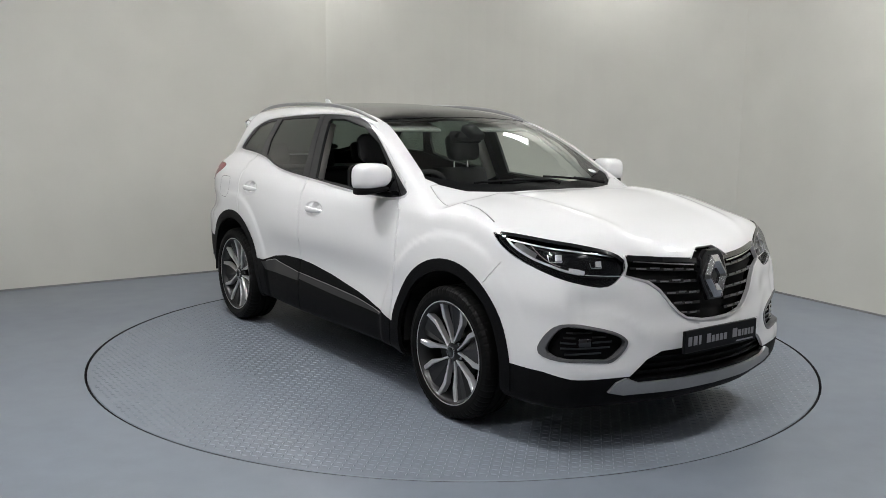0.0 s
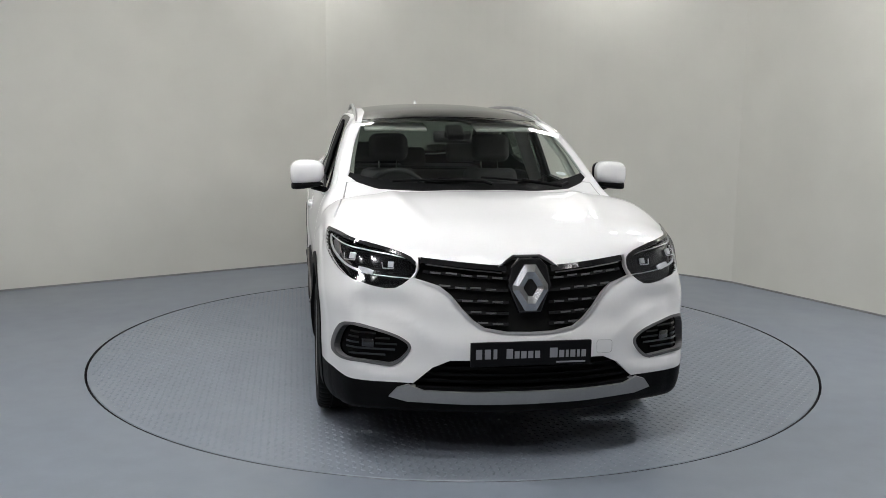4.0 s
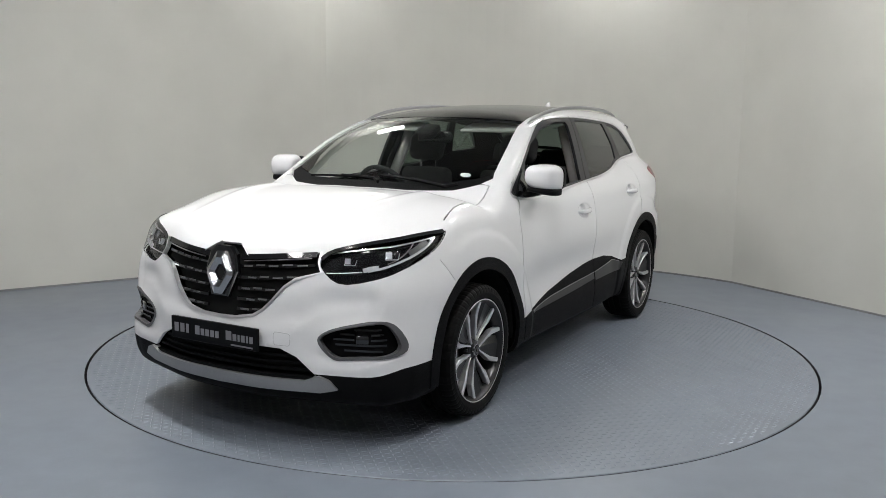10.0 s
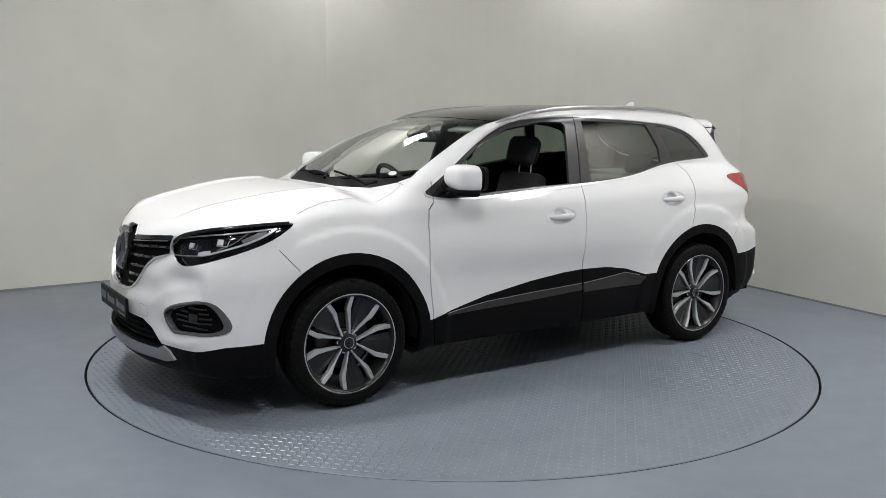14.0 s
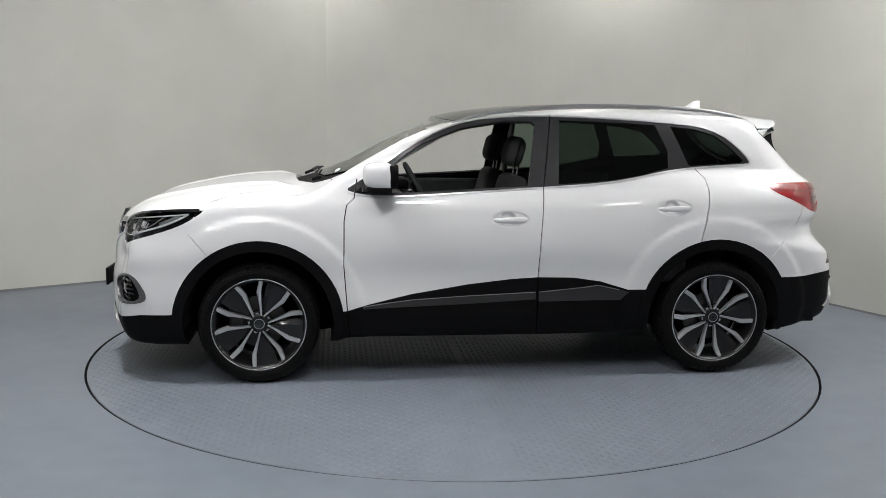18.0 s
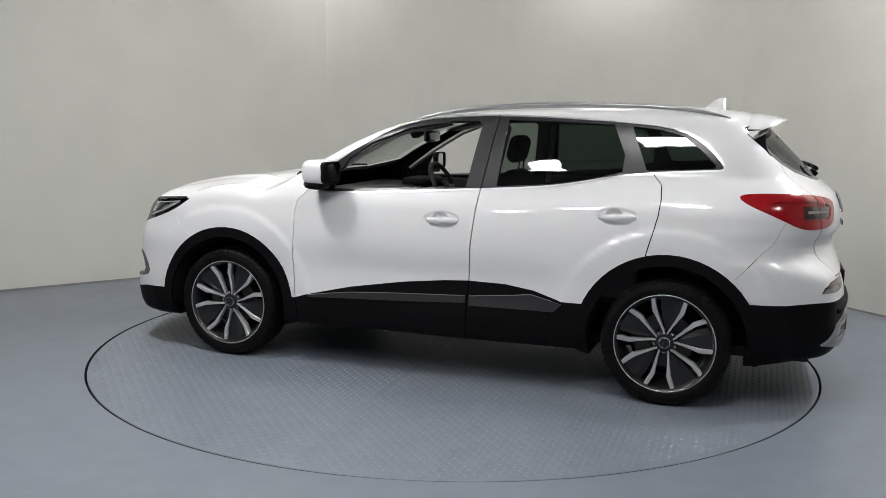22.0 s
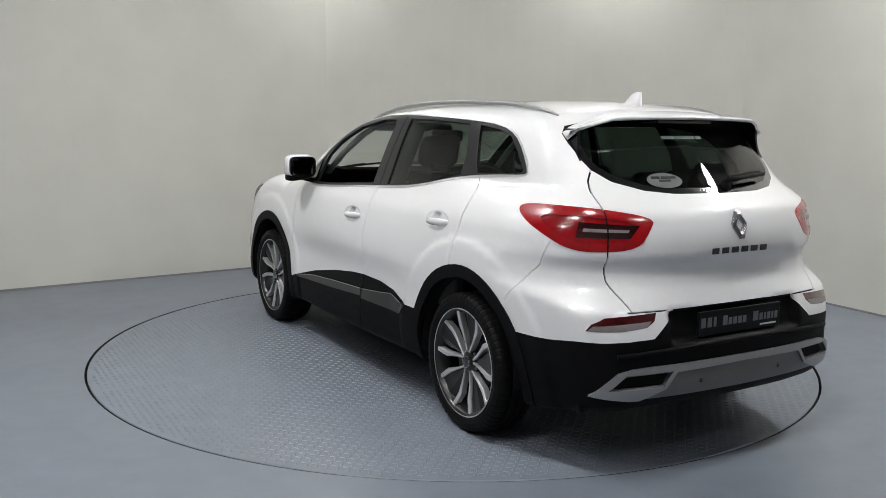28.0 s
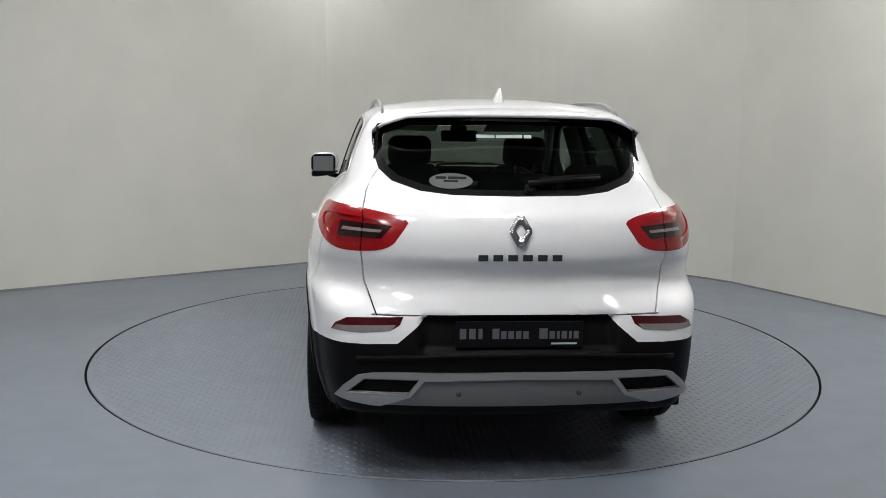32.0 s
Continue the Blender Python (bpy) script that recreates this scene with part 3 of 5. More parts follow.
def cut_panels():
    """Panel after panel, later ones over earlier ones."""
    for f in skin.bm.faces:
        c = f.calc_center_median()
        n = "fender" if c.x > -.9 else "quarter_panel"
        if c.x < -.35 and c.z > 1.12 and c.x > -2.75:
            n = "roof_frame"
        if c.z < (.285 if -2.3 < c.x < -.35 else .24):
            n = "underbody"
        f[skin.tag] = skin.ident(n)
    door_a = [(-.545, 1.15), (-.528, 1.041), (-.486, 1.004), (-.472, .917), (-.470, .663), (-.487, .439), (-.501, .26)]
    door_b = [(-1.566, .26), (-1.571, .513), (-1.582, .806), (-1.608, 1.098), (-1.670, 1.512)]
    door_c = [(-2.50, 1.24), (-2.536, 1.213), (-2.584, 1.159), (-2.591, 1.093), (-2.583, 1.006), (-2.561, .912), (-2.535, .812), (-2.45, .26)]
    skin.cut("front_door", SIDE, door_a + door_b[:4] + [(-1.6, 1.15)], 0, outer)
    skin.cut("rear_door", SIDE, door_c + door_b[:4] + [(-1.62, 1.25)], 0, outer)
    skin.cut("front_bumper", SIDE, [(.42, .90), (.365, .836), (.276, .734), (.30, .1), (1.3, .1), (1.3, .93), (.8, .93)])
    skin.cut("rear_bumper", SIDE, [(-3.20, 1.0), (-3.173, .938), (-3.147, .881), (-3.096, .834), (-2.979, .702), (-2.9, .1), (-4, .1), (-4, 1.0)])
    bonnet = [(.95, .62), (.77, .70), (.6, .84), (.40, .90), (.255, .81), (.1, .777), (-.1, .752), (-.30, .732), (-.405, .712), (-.40, .66), (-.30, .54),
              (-.205, .30), (-.175, .0)]
    skin.cut("bonnet", TOP, [(.95, -.1)] + bonnet + [(-.175, -.1)], 0, lambda c: c.x > -.45 and c.z > min(.955, .955 - .5 * (c.x - .6)))
    tail = [(.60, 1.55), (.61, 1.40), (.585, 1.30), (.572, 1.276), (.601, 1.235), (.622, 1.19), (.634, 1.13), (.645, .968), (.631, .829), (.581, .713)]
    skin.cut("tailgate", FRONT, tail + [(-.1, .713), (-.1, 1.55)], 0, lambda c: c.x < -3.02)
    for ax in ARCHES:
        skin.cut("arch_front" if ax == 0 else "arch_rear", SIDE, circle(ax, AXLE_Z, .472), 0, lambda c: c.y > .6 and c.z > .24)
        skin.cut("arch_hole", SIDE, circle(ax, AXLE_Z, .412), 0, outer)
    # glazing
    dlo = [(-.469, 1.077), (-.533, 1.133), (-.650, 1.207), (-.840, 1.333), (-1.033, 1.436), (-1.215, 1.491), (-1.426, 1.510), (-1.655, 1.516),
           (-1.982, 1.508), (-2.346, 1.490), (-2.578, 1.470), (-2.724, 1.427), (-2.818, 1.357), (-2.901, 1.265), (-2.878, 1.233), (-2.696, 1.224),
           (-2.496, 1.210), (-2.328, 1.187), (-2.097, 1.141), (-1.903, 1.117), (-1.614, 1.098), (-1.294, 1.076), (-.847, 1.048), (-.656, 1.046),
           (-.544, 1.054)]
    skin.cut("window_trim", SIDE, dlo, 1, outer)
    mid = (-1.7, 1.27)
    frame_in = [(x + (.009 if x < mid[0] else -.009) * (abs(x - mid[0]) > .9), z + (-.009 if z > 1.06 + (mid[0] - x) * .06 + .12 else .009)) for x, z in dlo]
    skin.cut("pillar", SIDE, frame_in, 1, outer)
    skin.cut("front_window", SIDE, [(-.705, 1.129), (-.770, 1.246), (-.910, 1.345), (-1.131, 1.434), (-1.391, 1.478), (-1.555, 1.478), (-1.575, 1.458),
                                    (-1.520, 1.112), (-.847, 1.075), (-.700, 1.072)], 0, outer)
    skin.cut("rear_door_window", SIDE, [(-1.724, 1.488), (-2.079, 1.479), (-2.311, 1.468), (-2.379, 1.314), (-2.374, 1.218), (-2.196, 1.174), (-2.001, 1.144),
                                        (-1.697, 1.122)], 0, outer)
    skin.cut("quarter_window", SIDE, [(-2.405, 1.462), (-2.559, 1.444), (-2.680, 1.412), (-2.767, 1.345), (-2.850, 1.263), (-2.835, 1.247), (-2.514, 1.230),
                                      (-2.498, 1.234)], 0, outer)
    skin.cut("cowl", TOP, [(-.175, -.1), (-.205, .30), (-.30, .54), (-.40, .66), (-.465, .705), (-.505, .690), (-.44, .60), (-.36, .45), (-.31, .2), (-.30, -.1)],
             0, lambda c: c.z > 1.03)
    skin.cut("windscreen", TOP, [(-.30, -.1), (-.31, .2), (-.36, .45), (-.44, .60), (-.505, .690), (-.75, .648), (-1.0, .590), (-1.12, .572), (-1.06, .35), (-1.03, -.1)],
             0, lambda c: c.z > 1.08)
    skin.cut("roof_glass", TOP, [(-1.03, -.1), (-1.06, .35), (-1.12, .572), (-1.4, .535), (-1.9, .52), (-2.35, .515), (-2.40, .49), (-2.41, -.1)], 0, lambda c: c.z > 1.4)
    # front face
    grille = [(-.1, .914), (.056, .913), (.094, .892), (.132, .866), (.264, .872), (.471, .898), (.47, .853), (.49, .812), (.387, .785), (.339, .748),
              (.292, .690), (.245, .643), (.198, .614), (.102, .597), (-.1, .593)]
    skin.cut("grille_edge", FRONT, [(p[0] * 1.02, p[1] - (.010 if p[1] < .8 else 0)) for p in grille], 0, front_half)
    skin.cut("grille", FRONT, grille, 0, front_half)
    skin.cut("fog_surround", FRONT, [(.493, .516), (.539, .562), (.639, .592), (.767, .618), (.812, .597), (.845, .503), (.838, .448), (.744, .445), (.643, .436), (.573, .430)],
             2, front_half)
    skin.cut("fog_recess", FRONT, [(.508, .516), (.546, .552), (.641, .581), (.764, .605), (.800, .588), (.830, .503), (.822, .460), (.744, .457), (.646, .448), (.580, .443)], 2, front_half)
    skin.cut("lower_cladding", SIDE, [(.40, .405), (.466, .397), (.643, .390), (.70, .380), (.78, .366), (.95, .366), (1.2, .366), (1.2, .2), (.40, .2)], 0, lambda c: c.x > .35,
             ("front_bumper", "underbody"))
    skin.cut("lower_grille", FRONT, [(-.1, .490), (.345, .472), (.419, .438), (.516, .350), (-.1, .350)], 0, front_half)
    skin.cut("skid_plate", FRONT, [(-.1, .338), (.455, .336), (.520, .362), (.566, .345), (.600, .303), (.520, .284), (-.1, .281)], 0, lambda c: c.x > .6)
    skin.cut("headlight", LAMP, [(-.092, .849), (-.049, .897), (.019, .923), (.196, .955), (.381, .974), (.502, .978), (.499, .954), (.456, .905), (.392, .866), (.276, .821),
                                 (.126, .778), (.008, .759), (-.050, .792)], 1, lambda c: c.x > .1)
    # sills and rear
    skin.cut("sill", SIDE, [(-.40, .405), (-.487, .413), (-.559, .435), (-.852, .503), (-1.173, .556), (-1.429, .585), (-1.573, .593), (-1.782, .589), (-1.943, .565),
                            (-2.102, .518), (-2.25, .517), (-2.25, .24), (-.40, .24)], 0, outer, ("front_door", "rear_door", "fender", "quarter_panel", "underbody"))
    skin.cut("moulding", SIDE, [(-.572, .434), (-.853, .468), (-1.174, .488), (-1.558, .506), (-1.559, .466), (-1.174, .445), (-.581, .421)], 0, outer, ("sill",))
    skin.cut("moulding_rear", SIDE, [(-1.578, .506), (-1.847, .531), (-1.928, .542), (-2.103, .505), (-2.058, .457), (-1.578, .453)], 0, outer, ("sill",))
    skin.cut("rear_cladding", SIDE, [(-2.9, .576), (-3.059, .576), (-3.224, .576), (-3.36, .592), (-3.60, .60), (-3.60, .2), (-2.9, .2)], 0, rear_half, ("rear_bumper", "underbody", "tailgate"))
    skin.cut("rear_cladding", FRONT, [(.60, .598), (.495, .603), (.416, .668), (.371, .713), (-.1, .718), (-.1, .5), (.60, .5)], 0, lambda c: c.x < -3.3)
    skin.cut("rear_fin", FRONT, [(.50, 1.480), (.572, 1.462), (.596, 1.43), (.597, 1.39), (.590, 1.350), (.575, 1.36), (.55, 1.45)], 0, lambda c: c.x < -2.9)
    skin.cut("rear_window", FRONT, [(-.1, 1.492), (.50, 1.480), (.565, 1.458), (.585, 1.418), (.590, 1.335), (.570, 1.278), (.515, 1.231), (.400, 1.196), (.263, 1.182), (-.1, 1.178)],
             0, lambda c: c.x < -2.9)
    skin.cut("rear_glass", FRONT, [(-.1, 1.470), (.49, 1.458), (.535, 1.440), (.552, 1.410), (.556, 1.340), (.537, 1.294), (.490, 1.255), (.385, 1.221), (.255, 1.206), (-.1, 1.202)],
             0, lambda c: c.x < -2.9, ("rear_window",))
    mid_u, mid_z = sum(u for u, z in TAIL_OUTLINE) / 10 + .04, 1.04
    skin.cut("tail_light", TAIL, [(mid_u + (u - mid_u) * 1.035, mid_z + (z - mid_z) * 1.09) for u, z in TAIL_OUTLINE], 2, rear_half)
    skin.cut("tail_ring", TAIL, [(mid_u + (u - mid_u) * .72, mid_z + (z - mid_z) * .66) for u, z in TAIL_OUTLINE], 1, rear_half, ("tail_light",))
    skin.cut("tail_core", TAIL, TAIL_CORE, 0, rear_half, ("tail_light", "tail_ring"))
    skin.cut("tail_bar", TAIL, TAIL_BAR, 0, rear_half, ("tail_core",))
    skin.cut("reflector", FRONT, [(.765, .640), (.748, .668), (.700, .694), (.470, .706), (.485, .674), (.525, .650), (.640, .638)], 0, rear_half)
    skin.cut("reflector_white", FRONT, [(.765, .636), (.742, .661), (.50, .674), (.525, .646), (.64, .634)], 0, rear_half, ("reflector",))
    skin.cut("rear_skid", FRONT, [(.742, .372), (.705, .425), (.655, .468), (.590, .482), (.50, .487), (-.1, .492), (-.1, .352), (.60, .352)], 0, rear_half)
    skin.cut("skid_lower", FRONT, [(.385, .455), (-.1, .466), (-.1, .352), (.56, .352), (.44, .392)], 0, rear_half, ("rear_skid",))
    skin.cut("exhaust_recess", FRONT, [(.695, .398), (.625, .458), (.405, .462), (.450, .402)], 0, rear_half)
    # gaps between panels
    painted = ("fender", "front_door", "rear_door", "quarter_panel", "front_bumper", "rear_bumper", "bonnet", "tailgate", "sill", "moulding", "roof_frame", "pillar", "window_trim",
               "tail_light", "tail_ring", "tail_core", "tail_bar")
    skin.seam(SIDE, door_a, .0062, outer, painted)
    skin.seam(SIDE, door_b, .006, outer, painted)
    skin.seam(SIDE, door_c[1:], .0062, outer, painted)
    skin.seam(SIDE, [(.375, .848), (.365, .836), (.276, .734)], .0035, outer, painted)
    skin.seam(SIDE, [(-3.197, .990), (-3.173, .938), (-3.147, .881), (-3.096, .834), (-2.979, .702)], .0035, outer, painted)
    skin.seam(TOP, bonnet[4:], .0062, lambda c: c.z > .9, painted)
    skin.seam(FRONT, tail[3:], .0062, rear_half, painted)
    skin.seam(FRONT, [(.60, .711), (-.05, .714)], .0062, rear_half, painted)
    skin.finish()


# rear lamps are seen along the rear corner: u runs round it from the flank to the middle
TAIL_OUTLINE = [(x * -.6 - y * .8, z) for x, y, z in ((-2.985, .814, 1.114), (-3.1, .785, 1.129), (-3.321, .66, 1.123), (-3.425, .449, 1.089), (-3.434, .478, 1.044), (-3.42, .523, .973),
                                                       (-3.354, .679, .958), (-3.282, .77, .966), (-3.191, .82, 1.01), (-3.049, .835, 1.067))]
TAIL_CORE = [(x * -.6 - y * .8, z) for x, y, z in ((-3.27, .72, 1.075), (-3.40, .50, 1.062), (-3.40, .55, 1.010), (-3.27, .735, 1.010))]
TAIL_BAR = [(x * -.6 - y * .8, z) for x, y, z in ((-3.285, .705, 1.050), (-3.39, .545, 1.045), (-3.39, .555, 1.034), (-3.285, .712, 1.036))]
cut_panels()

car = new("car")
car.scale = (1, .978, .9935)
tagged(car, "white compact sport utility car with a black glass roof", "car")


def reach(start, way, far=1.2):
    """The point where a line from outside meets the skin, and the normal there."""
    a, w = np.array(start, float), np.array(way, float)
    s = np.linspace(0, far, 90)
    P = a + s[:, None] * w
    i = int(np.argmax(body_field(P[:, 0], P[:, 1], P[:, 2]) < 0))
    lo, hi = s[max(i - 1, 0)], s[i]
    for _ in range(14):
        m = (lo + hi) / 2
        q = a + w * m
        if body_field(q[0], q[1], q[2]) < 0:
            hi = m
        else:
            lo = m
    q = a + w * hi
    g = gradient(q[:1], q[1:2], q[2:])[0]
    return Vector(q), Vector(g).normalized()


def on_front(y, z):
    return reach((1.15, y, z), (-1, 0, 0))


def on_rear(y, z):
    return reach((-3.75, y, z), (1, 0, 0))


def on_top(x, y):
    return reach((x, y, 1.75), (0, 0, -1))


def on_side(x, z, s=1):
    return reach((x, 1.15 * s, z), (0, -s, 0))


def plate_on(point, normal, up=(0, 0, 1), lift=0.0):
    """A pose whose z is the normal, y as near up as may be."""
    n = Vector(normal).normalized()
    x = Vector(up).cross(n).normalized()
    y = n.cross(x)
    return Matrix.Translation(Vector(point) + n * lift) @ Matrix((x, y, n)).transposed().to_4x4()


def ribbon(points, normals, width, thick, closed=False):
    """A flat strip that follows points on the skin, as (verts, faces)."""
    v, f = [], []
    n = len(points)
    for i, (p, q) in enumerate(zip(points, normals)):
        t = (points[min(i + 1, n - 1)] - points[max(i - 1, 0)]).normalized()
        s = q.cross(t).normalized() * (width / 2)
        v += [p - s, p + s, p + s * .8 + q * thick, p - s * .8 + q * thick]
    for i in range(n - 1):
        a, b = i * 4, i * 4 + 4
        f += [(a + k, b + k, b + (k + 1) % 4, a + (k + 1) % 4) for k in range(4)]
    f += [(0, 1, 2, 3), ((n - 1) * 4 + 3, (n - 1) * 4 + 2, (n - 1) * 4 + 1, (n - 1) * 4)]
    return v, f


def on_lamp(u, z):
    """A point of the headlight lens, u along it from the nose outwards."""
    return reach((-.6 * u + 1.2, .8 * u + .9, z), (-.8, -.6, 0), 1.3)


def build_headlight(lens, s):
    """Light guides, blade and two projector boxes behind one lens."""
    def strip(name, pts, width, thick, material, inset, label=""):
        line = []
        for (u0, z0), (u1, z1) in zip(pts, pts[1:]):
            line += [(u0 + (u1 - u0) * k / 4, z0 + (z1 - z0) * k / 4) for k in range(4)]
        line.append(pts[-1])
        got = [on_lamp(u, z) for u, z in line]
        v, f = ribbon([p - n * inset for p, n in got], [n for p, n in got], width, thick)
        if s < 0:
            v, f = [(x, -y, z) for x, y, z in v], [q[::-1] for q in f]
        return part(name, (v, f), material, lens, label)
    strip("brow", chain([(-.075, .868), (-.035, .900), (.06, .925), (.20, .950), (.38, .968), (.485, .973)]), .020, .005, M_GLOSS_BLACK, 0, "dark upper edge of the headlight")
    strip("light_guide", chain([(.445, .957), (.425, .930), (.375, .897), (.30, .866), (.20, .841), (.125, .824)]), .011, .006, M_WHITE_LENS, .013, "white curved light guide")
    strip("light_guide", chain([(.345, .944), (.315, .905), (.275, .874), (.215, .856)]), .005, .006, M_LENS_GREY, .016)
    strip("reflector_bowl", [(.41, .950), (.375, .915), (.33, .888)], .034, .002, M_SILVER_DARK, .024)
    strip("light_guide_end", [(.175, .842), (.135, .836), (.105, .828)], .022, .006, M_WHITE_LENS, .013)
    strip("light_blade", [(-.065, .888), (.05, .908), (.20, .928), (.33, .942), (.44, .955)], .0055, .005, M_TRIM, .012)
    strip("light_blade", [(.10, .822), (.02, .815), (-.06, .812)], .004, .004, M_TRIM, .014)
    for u, z, w in ((.035, .866, .026), (.222, .896, .030)):
        p, n = on_lamp(u, z)
        m = plate_on(p, n, lift=-.024)
        if s < 0:
            m = plate_on((p.x, -p.y, p.z), (n.x, -n.y, n.z), lift=-.024)
        part("projector", box((w, w, .012), (0, 0, .003), .002), M_WHITE_LENS, lens, "square projector lens").matrix_local = m
        u0 = [(-s * w * .5, -.5 * w), (s * w * 1.35, -.5 * w), (s * w * 1.6, .45 * w)]
        part("projector_frame", tube([(a, b - .004, .004) for a, b in [(-s * w * .55, -.3 * w)] + u0], .0022, 6), M_TRIM, lens).matrix_local = m


def chain(pts):
    """The line with its corners cut, ends kept."""
    out = [pts[0]]
    for p, q in zip(pts, pts[1:]):
        out += [(p[0] * .75 + q[0] * .25, p[1] * .75 + q[1] * .25), (p[0] * .25 + q[0] * .75, p[1] * .25 + q[1] * .75)]
    return out + [pts[-1]]


def build_body():
    P = skin.panel
    painted = [("front_door", ["front_door"], True), ("rear_door", ["rear_door"], True), ("fender", ["fender"], True), ("quarter_panel", ["quarter_panel"], True),
               ("roof_frame", ["roof_frame"], False), ("bonnet", ["bonnet"], False), ("front_bumper", ["front_bumper"], False), ("rear_bumper", ["rear_bumper"], False),
               ("tailgate", ["tailgate"], False)]
    for name, tags, both in painted:
        P(name, tags, M_PAINT, car, both=both)
    for tag in ("arch_front", "arch_rear"):
        P("arch_cladding", [tag], M_BLACK_PLASTIC, car, "black plastic wheel arch cladding", .006, .02)
    P("sill_cladding", ["sill"], M_BLACK_PLASTIC, car, "black plastic sill cladding", .004, .02)
    P("sill_moulding", ["moulding"], M_SATIN, car, "dark grey satin moulding", .012, .014)
    P("sill_moulding", ["moulding_rear"], M_SATIN, car, "dark grey satin moulding", .012, .014)
    P("window_trim", ["window_trim"], M_TRIM, car, "bright chrome window surround", .004, .012)
    P("pillar", ["pillar"], M_PILLAR, car, "dark grey door pillars and window frames", .0, .02)
    P("rear_door_window", ["rear_door_window"], M_TINT, car, "dark tinted glass", -.006, .0)
    P("quarter_window", ["quarter_window"], M_TINT, car, "dark tinted glass", -.004, .0)
    P("windscreen", ["windscreen"], M_GLASS, car, "clear windscreen glass", -.002, .0, both=False)
    P("cowl", ["cowl"], M_BLACK_PLASTIC, car, "black plastic cowl", -.012, .02, both=False)
    P("roof_glass", ["roof_glass"], M_ROOF, car, "black glass roof panel", .0, .012, both=False)
    for ob in P("rear_window", ["rear_window"], M_GLOSS_BLACK, car, "dark tinted rear window with a black border", -.002, .0, both=False):
        P("pane", ["rear_glass"], M_TINT_REAR, ob, "dark tinted glass", -.003, .0, both=False)
    P("fin_base", ["rear_fin"], M_GLOSS_BLACK, car, "gloss black border beside the rear window", .003, .01)
    P("grille_edge", ["grille_edge"], M_TRIM, car, "chrome grille edge", .006, .02, both=False)
    P("grille_backing", ["grille"], M_DARK, car, "black grille opening", -.035, .0, both=False)
    P("lower_cladding", ["lower_cladding"], M_BLACK_PLASTIC, car, "black plastic lower bumper", .0, .02, both=False)
    P("lower_grille_backing", ["lower_grille"], M_DARK, car, "black lower air intake", -.05, .0, both=False)
    P("skid_plate", ["skid_plate"], M_SILVER, car, "satin silver skid plate", .012, .03, both=False)
    P("fog_surround", ["fog_surround"], M_GREY_BEZEL, car, "dark silver fog lamp surround", .004, .03)
    P("fog_recess", ["fog_recess"], M_BLACK_PLASTIC, car, "black fog lamp recess", -.035, .0)
    lens = P("headlight", ["headlight"], M_LENS, car, "clear headlight lens", .002, .0)
    for s, ob in zip((1, -1), lens):
        P("housing", ["headlight"], M_GLOSS_BLACK, ob, "black headlight housing", -.030, -.028, sides=(s,))
        build_headlight(ob, s)
    lamp = P("tail_light", ["tail_light"], M_RED, car, "red tail light lens", .002, .02)
    for s, ob in zip((1, -1), lamp):
        P("inner_lens", ["tail_ring"], M_RED_DEEP, ob, "deep red inner lens", -.004, .008, sides=(s,))
        P("core", ["tail_core"], M_CORE, ob, "dark red core", -.002, .01, sides=(s,))
        P("light_bar", ["tail_bar"], M_LENS_GREY, ob, "grey light bar", .000, .01, sides=(s,))
    P("reflector", ["reflector"], M_RED_DARK, car, "red rear fog reflector", .002, .01)
    P("reflector", ["reflector_white"], M_LENS_GREY, car, "clear reversing lamp", .002, .01)
    P("rear_cladding", ["rear_cladding"], M_BLACK_PLASTIC, car, "black plastic rear bumper cladding", .0, .02, both=False)
    P("rear_skid_plate", ["rear_skid"], M_SILVER, car, "satin silver rear skid plate", .016, .03, both=False)
    P("skid_inset", ["skid_lower"], M_SILVER_DARK, car, "dull grey skid plate inset", .006, .02, both=False)
    P("exhaust_recess", ["exhaust_recess"], M_DARK, car, "black exhaust trim recess", -.012, .0)
    P("underbody", ["underbody"], M_DARK, car, "black underbody", .0, .0, both=False)
    backing = ["front_door", "rear_door", "fender", "quarter_panel", "roof_frame", "bonnet", "front_bumper", "rear_bumper", "tailgate", "sill", "moulding", "moulding_rear",
               "arch_front", "arch_rear", "gap", "lower_cladding", "rear_cladding", "tail_light", "tail_core", "tail_bar", "cowl", "reflector", "window_trim", "pillar", "roof_glass",
               "rear_skid", "skid_lower", "skid_plate", "exhaust_recess", "reflector_white", "rear_fin", "tail_ring"]
    P("inner_shell", backing, M_DARK, car, "black inner shell", -.017, .0, both=False)


build_body()


